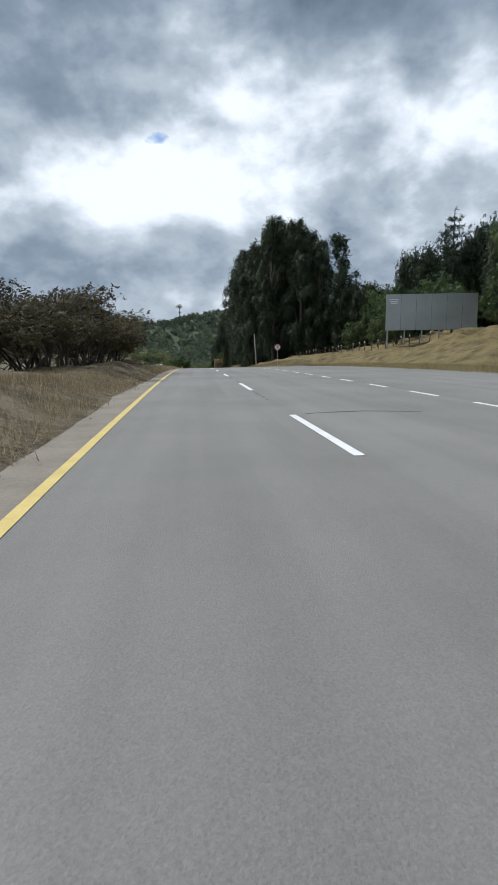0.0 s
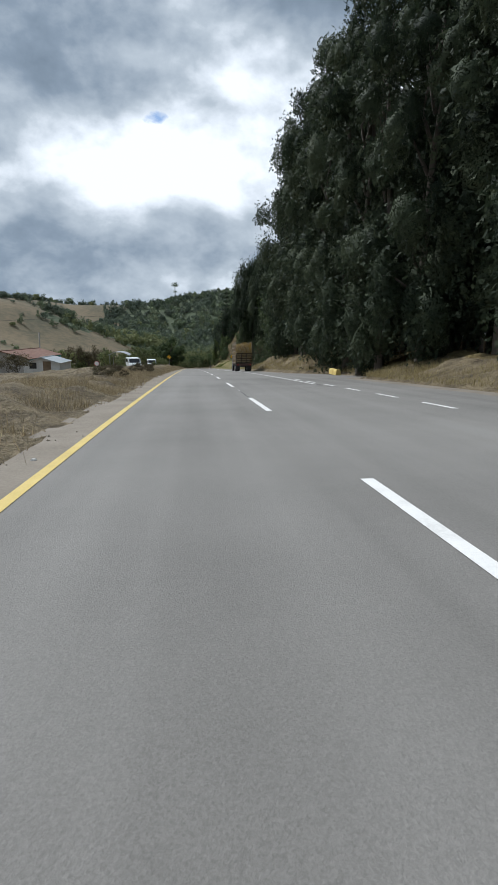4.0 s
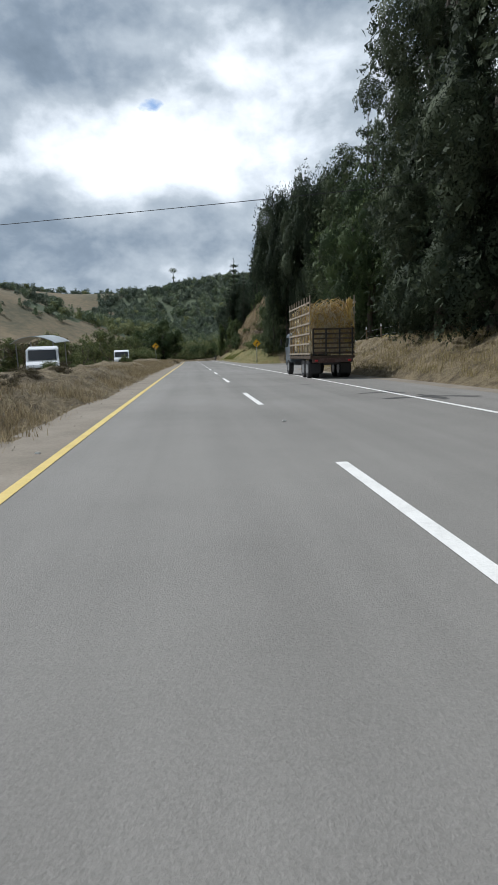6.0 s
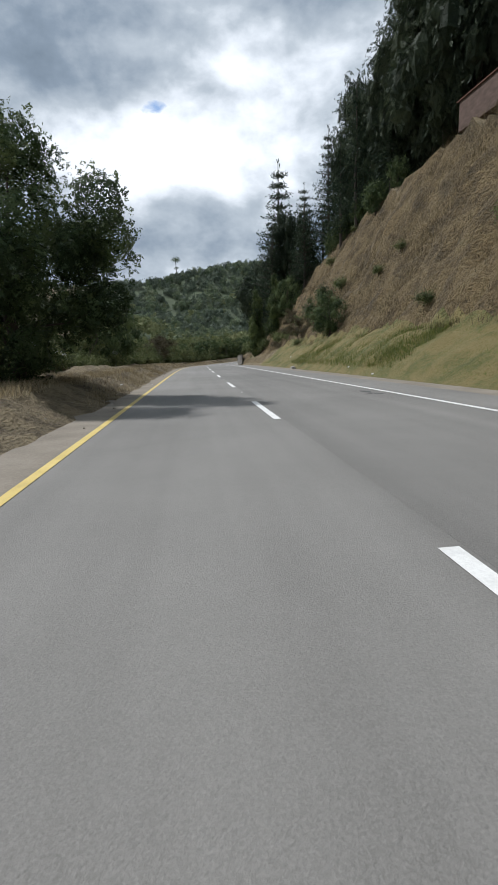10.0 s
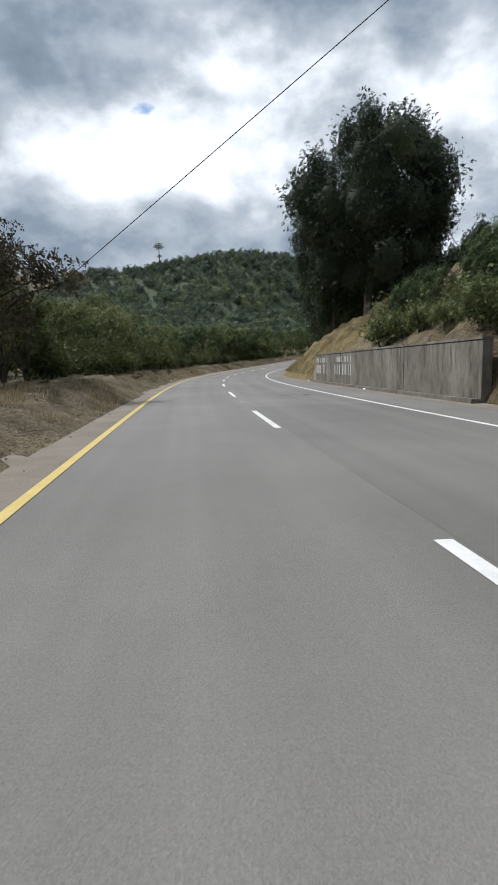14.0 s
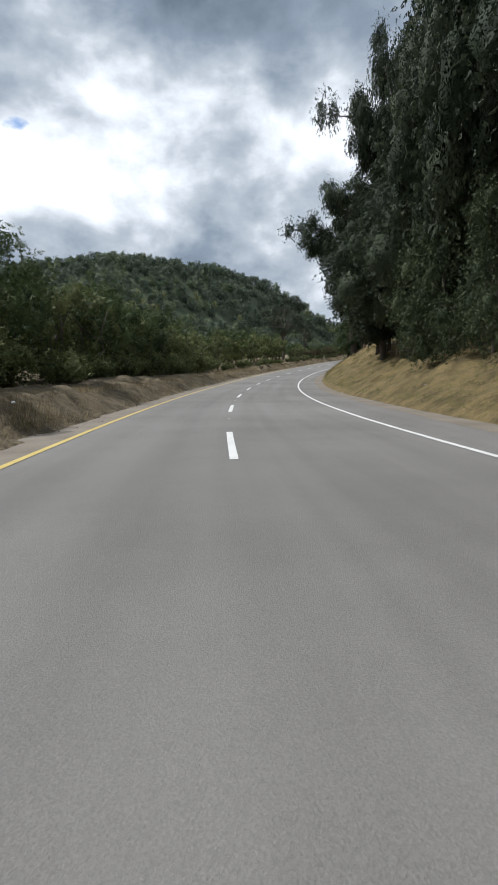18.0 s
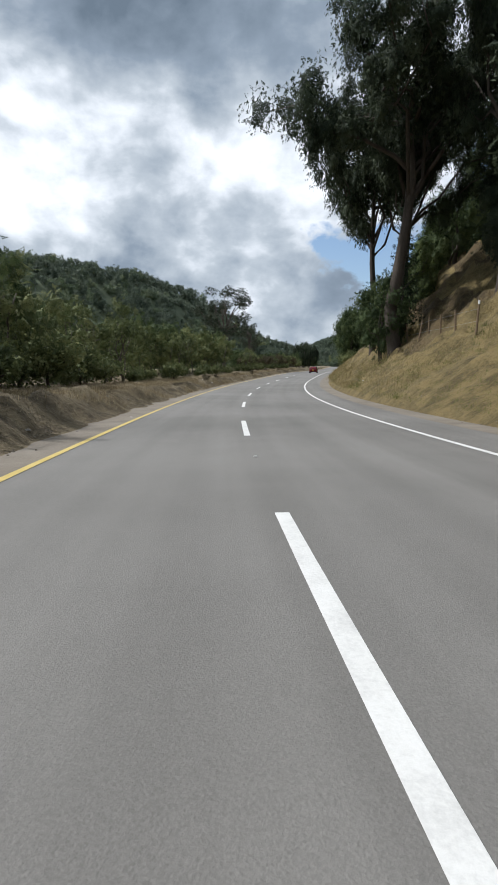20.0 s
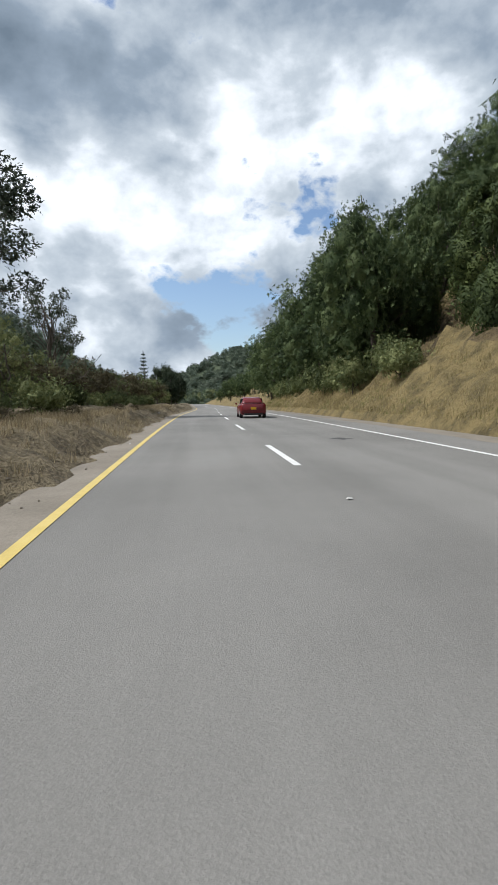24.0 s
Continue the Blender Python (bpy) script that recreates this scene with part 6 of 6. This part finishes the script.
# saloon car ahead
def car(s, d, paint, label, name="car"):
    ob = empty(name, at_road(s, d))

    def shell(secs, mat, nm, lab=""):
        V, F, n = [], [], len(secs[0][1])
        for y, ring in secs:
            V += [(x, y, z) for x, z in ring]
        for k in range(len(secs) - 1):
            for i in range(n):
                j = (i + 1) % n
                F.append((k * n + i, k * n + j, (k + 1) * n + j, (k + 1) * n + i))
        F += [tuple(range(n))[::-1], tuple(range((len(secs) - 1) * n, len(secs) * n))]
        me = mesh_from(nm, V, F, mat, smooth=True)
        o = child(nm, me, ob, lab)
        return o

    def ring(w, z0, z1, sh):
        return [(-w, z0 + .12), (-w * .92, z0), (w * .92, z0), (w, z0 + .12), (w, z1 - sh), (w * .93, z1 - sh * .3), (w * .7, z1), (-w * .7, z1), (-w * .93, z1 - sh * .3), (-w, z1 - sh)]

    shell([(0.0, ring(.74, .42, .92, .16)), (0.1, ring(.84, .3, .99, .14)), (0.55, ring(.88, .2, 1.02, .14)), (1.6, ring(.89, .19, .98, .14)), (3.0, ring(.89, .19, .94, .14)), (3.9, ring(.86, .2, .84, .14)), (4.4, ring(.72, .3, .68, .14))], paint, "body")
    cab_ = lambda w, z0, z1: [(-w, z0), (-w * .98, z0 + .02), (w * .98, z0 + .02), (w, z0), (w * .97, z0 + .1), (w * .82, z1 - .06), (w * .7, z1), (-w * .7, z1), (-w * .82, z1 - .06), (-w * .97, z0 + .1)]
    g = shell([(0.42, cab_(.76, .94, 1.0)), (0.95, cab_(.76, .92, 1.34)), (1.5, cab_(.76, .92, 1.44)), (2.3, cab_(.76, .92, 1.45)), (2.9, cab_(.76, .9, 1.30)), (3.5, cab_(.74, .88, .95))], paint, "cabin")
    part("rear_window", prism([(-.62, 0), (.62, 0), (.52, .46), (-.52, .46)], 0.02), GLASS_DARK, ob, "dark rear window", pose(0, 0.60, 0.965, -50, 0, 0), bevel=0.004)
    for x in (-1, 1):
        part("side_window", box_bm(0.02, 1.5, 0.28, x * 0.70, 1.75, 1.2, rot=Matrix.Rotation(radians(-x * 14), 4, "Y")), GLASS_DARK, ob, bevel=0.004)
        part("tail_lamp", box_bm(0.34, 0.10, 0.17, x * 0.60, 0.06, 0.80), LAMP_RED, ob, "red tail lamp", bevel=0.03)
        part("door_mirror", box_bm(0.16, 0.1, 0.12, x * 0.98, 2.75, 0.98), paint, ob, bevel=0.03)
        for y in (0.85, 3.45):
            w = part("wheel", cyl_bm(0.31, 0.2, 0, 0, 0, "X", 24), RUBBER, ob, "", pose(x * 0.79, y, 0.31), bevel=0.02)
            part("rim", cyl_bm(0.19, 0.215, 0, 0, 0, "X", 12), STEEL, w, "grey alloy rim")
    part("bumper", box_bm(1.66, 0.14, 0.2, 0, 0.02, 0.43), paint, ob, "", bevel=0.05)
    part("valance", box_bm(1.3, 0.1, 0.12, 0, 0.03, 0.29), BLACK, ob, "black lower valance", bevel=0.03)
    part("number_plate", box_bm(0.36, 0.02, 0.16, 0, -0.03, 0.66), SIGN_YELLOW, ob, "plain yellow plate")
    part("spoiler", box_bm(1.25, 0.14, 0.03, 0, 0.1, 1.05), paint, ob, "", bevel=0.01)
    return tagged(ob, label, "car")


LAMP_RED = plain("lamp_red", (0.25, 0.008, 0.01), 0.2)
CAR_RED = plain("dark_red_paint", (0.14, 0.012, 0.015), 0.25)
car(585.5, -1.8, CAR_RED, "dark red saloon car in the far lane")


# buildings and vehicles below the verge on the left
def house():
    ob = empty("house", on_ground(166, 27, 0, 0.3))
    W_, L_, H_ = 7.0, 18.0, 2.7
    for x in (-W_ / 2, W_ / 2):
        part("long_wall", box_bm(0.18, L_, H_, x, L_ / 2, H_ / 2), TEAL, ob, "teal painted wall")
    for y in (0, L_):
        part("gable", prism([(-W_ / 2, 0), (W_ / 2, 0), (W_ / 2, H_), (0, H_ + 1.0), (-W_ / 2, H_)], 0.18), TEAL if y else CONCRETE, ob, "", pose(0, y, 0))
    for x in (-1, 1):
        n = Matrix.Rotation(x * math.atan2(1.0, W_ / 2), 4, "Y")
        part("roof", box_bm(W_ / 2 + 0.5, L_ + 0.8, 0.1, x * W_ / 4, L_ / 2, H_ + 0.52, rot=n), ROOF, ob, "rusty brown sheet roof")
    for y in (3, 8, 13):
        w = part("window", box_bm(0.06, 1.2, 0.9, W_ / 2 + 0.08, y, 1.5), GLASS_DARK, ob)
        part("window_frame", box_bm(0.04, 1.35, 0.08, W_ / 2 + 0.1, y, 1.98), SIGN_WHITE, w)
        part("window_sill", box_bm(0.14, 1.4, 0.07, W_ / 2 + 0.12, y, 1.02), SIGN_WHITE, w)
    part("door", box_bm(0.06, 0.9, 2.0, W_ / 2 + 0.08, 16, 1.0), WOOD, ob, "brown plank door")
    return tagged(ob, "low teal house with a rusty brown roof", "house")


TEAL = surface("teal_wall", [(0.03, 0.16, 0.15), (0.045, 0.23, 0.22), (0.07, 0.28, 0.26)], 1.2, 10, 0.85, 0.2)
ROOF = surface("rusty_roof", [(0.10, 0.05, 0.035), (0.18, 0.09, 0.06), (0.26, 0.15, 0.10)], 0.8, 14, 0.8, 0.3, stretch=(6, 1, 1))
BRICK = surface("weathered_brick", [(0.05, 0.032, 0.024), (0.095, 0.06, 0.045), (0.15, 0.10, 0.078)], 1.2, 12, 0.9, 0.4, stretch=(1, 1, 3))
PLASTER = surface("white_plaster", [(0.42, 0.41, 0.39), (0.56, 0.55, 0.52), (0.66, 0.65, 0.62)], 0.8, 10, 0.9, 0.2)
house()


def shed(s, d, w, l, h, roof, label, category="shed", turn=0, wall=None):
    ob = empty("shed", on_ground(s, d, turn, 0.2))
    part("wall", box_bm(w, l, h, 0, 0, h / 2), wall or PLASTER, ob, "brick wall" if wall else "whitewashed wall", bevel=0.02)
    for x in (-1, 1):
        part("roof", box_bm(w / 2 + 0.35, l + 0.5, 0.08, x * w / 4, 0, h + 0.32, rot=Matrix.Rotation(x * math.atan2(0.65, w / 2), 4, "Y")), roof, ob)
    part("gable", prism([(-w / 2, 0), (w / 2, 0), (0, 0.65)], l - 0.05), wall or PLASTER, ob, "", pose(0, 0, h - 0.01))
    part("door", box_bm(0.9, 0.06, 1.9, 0.6, -l / 2 - 0.01, 0.95), WOOD, ob)
    part("window", box_bm(0.8, 0.06, 0.7, -1.0, -l / 2 - 0.01, 1.4), GLASS_DARK, ob)
    return tagged(ob, label, category)


shed(160, 19.5, 4.2, 6, 1.7, GALVANISED, "small grey-roofed shed in front of the teal house")
shed(128, 33, 6, 8, 2.6, ROOF, "whitewashed farm building behind the scrub", "farm building", 20)
shed(118, 38, 5, 6, 2.4, GALVANISED, "small white outbuilding beside the farm", "farm building", 10)
shed(281, -24, 5, 7, 2.4, ROOF, "brick hut with a rusty roof on top of the cut", "hut", 0, BRICK)


def van(s, d, label, turn=0.0, sink=0.02):
    """A van; sink sets its wheels in the long grass."""
    ob = empty("van", on_ground(s, d, turn, sink))
    side = [(-2.3, 0.35), (2.2, 0.35), (2.35, 0.8), (2.2, 1.05), (1.45, 1.2), (0.95, 1.85), (-2.2, 1.9), (-2.35, 1.7)]
    part("body", prism(side, 1.7), VAN_WHITE, ob, "white bodywork", pose(0, 0, 0, 0, 0, 90), bevel=0.05)
    for x in (-0.86, 0.86):
        for y in (-1.5, -0.4):
            part("side_window", box_bm(0.02, 0.9, 0.5, x, y, 1.5), GLASS_DARK, ob)
        part("door_window", box_bm(0.02, 0.7, 0.45, x, 0.65, 1.45), GLASS_DARK, ob)
        for y in (-1.45, 1.45):
            w = part("wheel", cyl_bm(0.33, 0.2, 0, 0, 0, "X", 20), RUBBER, ob, "", pose(x * 0.93, y, 0.33))
            part("rim", cyl_bm(0.2, 0.21, 0, 0, 0, "X", 12), STEEL, w)
    part("rear_window", box_bm(1.3, 0.02, 0.5, 0, -2.34, 1.5), GLASS_DARK, ob)
    part("windscreen", box_bm(1.45, 0.02, 0.66, 0, 1.235, 1.53, rot=Matrix.Rotation(radians(37.6), 4, "X")), GLASS_DARK, ob)
    part("front_bumper", box_bm(1.66, 0.16, 0.22, 0, 2.36, 0.5), BLACK, ob, "black bumper", bevel=0.03)
    part("grille", box_bm(0.8, 0.03, 0.14, 0, 2.32, 0.84), BLACK, ob, "dark grille")
    for x in (-0.66, 0.66):
        part("headlight", box_bm(0.3, 0.06, 0.18, x, 2.3, 0.86), SIGN_WHITE, ob, "clear headlight", bevel=0.02)
    for x in (-0.7, 0.7):
        part("tail_lamp", box_bm(0.16, 0.03, 0.4, x, -2.36, 0.95), LAMP_RED, ob)
    return tagged(ob, label, "van", "parked vans")


VAN_WHITE = plain("van_white", (0.72, 0.73, 0.74), 0.3)
van(170.5, 10.2, "small white van parked nose-on behind the verge", 193, 0.42)
van(203, 9.9, "white van half hidden by bushes", 187, 0.4)
van(100, 24, "white van parked by the farm", 30)


def shelter():
    ob = empty("shelter", on_ground(184, 13.8, 0, 0.1))
    for x in (-1.4, 1.4):
        for y in (-2, 2):
            part("post", cyl_bm(0.05, 2.5, x, y, 1.25, n=8), STEEL, ob)
    bm = bmesh.new()
    r = []
    for k in range(9):
        a = -0.6 + 1.2 * k / 8
        for t in (0, .05):
            r.append((k, t, (math.sin(a) * 3.0, 2.45 + 3.0 * (math.cos(a) - 0.83) + t)))
    top, bot = [p for k, t, p in r if t], [p for k, t, p in r if not t]
    part("roof", prism(bot + top[::-1], 5.0), GALVANISED, ob, "curved grey sheet roof")
    return tagged(ob, "open shelter with a curved grey sheet roof", "shelter")


shelter()


def water_tank(s, d):
    ob = empty("water_tank", on_ground(s, d, 70, 0.1))
    part("drum", cyl_bm(0.75, 1.9, 0, 0, 0.95, "Y", 24), VAN_WHITE, ob, "white plastic drum", bevel=0.12, smooth=True)
    for y in (-0.6, 0.6):
        part("cradle", box_bm(1.2, 0.15, 0.35, 0, y, 0.15), WOOD, ob)
    part("lid", cyl_bm(0.22, 0.1, 0, 0, 1.72, n=16), BLACK, ob)
    return tagged(ob, "white plastic water tank lying behind the verge", "water tank")


water_tank(259, 13.5)
water_tank(276, 11.5)


# overhead wires across the road, from pole to pole
def wire(a, b, sag, label):
    p, q = Vector(a), Vector(b)
    pts = [p.lerp(q, t) - Vector((0, 0, sag * 4 * t * (1 - t))) for t in np.linspace(0, 1, 17)]
    v, f = tube([tuple(w) for w in pts], [0.015] * 17, 5)
    ob = new("cable", mesh_from("cable", v, f, BLACK))
    tagged(ob, label, "cable", "overhead cables")
    return ob


def wire_poles(s0, d0, h0, s1, d1, h1, sag, label):
    ends = []
    for s, d, h in ((s0, d0, h0), (s1, d1, h1)):
        g = ground_z(s, d)
        ob = empty("utility_pole", on_ground(s, d, 0, 0.3))
        v, f = tube([(0, 0, 0), (0, 0, (h - g) + 0.6)], (0.14, 0.09), 8)
        child("shaft", mesh_from("shaft", v, f, WOOD, smooth=True), ob)
        part("crossarm", box_bm(1.2, 0.1, 0.1, 0, 0, h - g + 0.2), WOOD, ob)
        for x in (-0.5, 0.5):
            part("insulator", cyl_bm(0.04, 0.12, x, 0, h - g + 0.32, n=8), SIGN_WHITE, ob)
        tagged(ob, "wooden power pole with a short crossarm", "pole", "poles")
        ends.append(spot(s, d, h + 0.28).tolist())
    wire(ends[0], ends[1], sag, label)


wire_poles(172, 37.4, 6.55, 156.4, -39, 9.75, 0.3, "thin black cable slung across the road")
wire_poles(357.2, 12.0, 0.95, 341.8, -20.1, 21.6, 0.1, "thin black cable slung across the bend")


# landmarks on the far ridge
def lookout(x, y, h, label, crown=True):
    z = sheet_z(x, y)
    ob = empty("lone_tree" if crown else "radio_mast", pose(x, y, z - 0.5))
    if crown:
        v, f = tube([(0, 0, 0), (0.2, 0, h * .5), (0, 0, h)], (h * .025, h * .018, h * .008), 6)
        child("trunk", mesh_from("trunk", v, f, DARK_BARK), ob)
        v, f = leaf_cloud(np.random.default_rng(int(h)), [(0, 0, h * .88, h * .2, h * .2, h * .13), (0.4, 0, h * .55, h * .1, h * .1, h * .06)], 60, 0.7, core=0.6)
        child("crown", mesh_from("crown", v, f, HAZED_WOODS_LEAF), ob)
        return tagged(ob, label, "tree")
    for a in range(3):
        w = 2.094 * a
        rod([(1.2 * math.cos(w), 1.2 * math.sin(w), 0), (0.25 * math.cos(w), 0.25 * math.sin(w), h)], 0.09, STEEL, ob, "leg", 5)
    for k in range(10):
        r = 1.2 - 0.95 * k / 10
        rod([(r * math.cos(2.094 * a), r * math.sin(2.094 * a), h * k / 10) for a in (0, 1, 2, 0)], 0.05, STEEL, ob, "brace", 4)
    return tagged(ob, label, "mast")


lookout(-8, 985, 31, "tall lone tree standing above the ridge")
lookout(-300, 905, 17, "lone tree on the pasture ridge")
lookout(-340, 900, 13, "lone round tree on the pasture ridge")
lookout(-395, 850, 30, "slender lattice radio mast on the ridge", False)
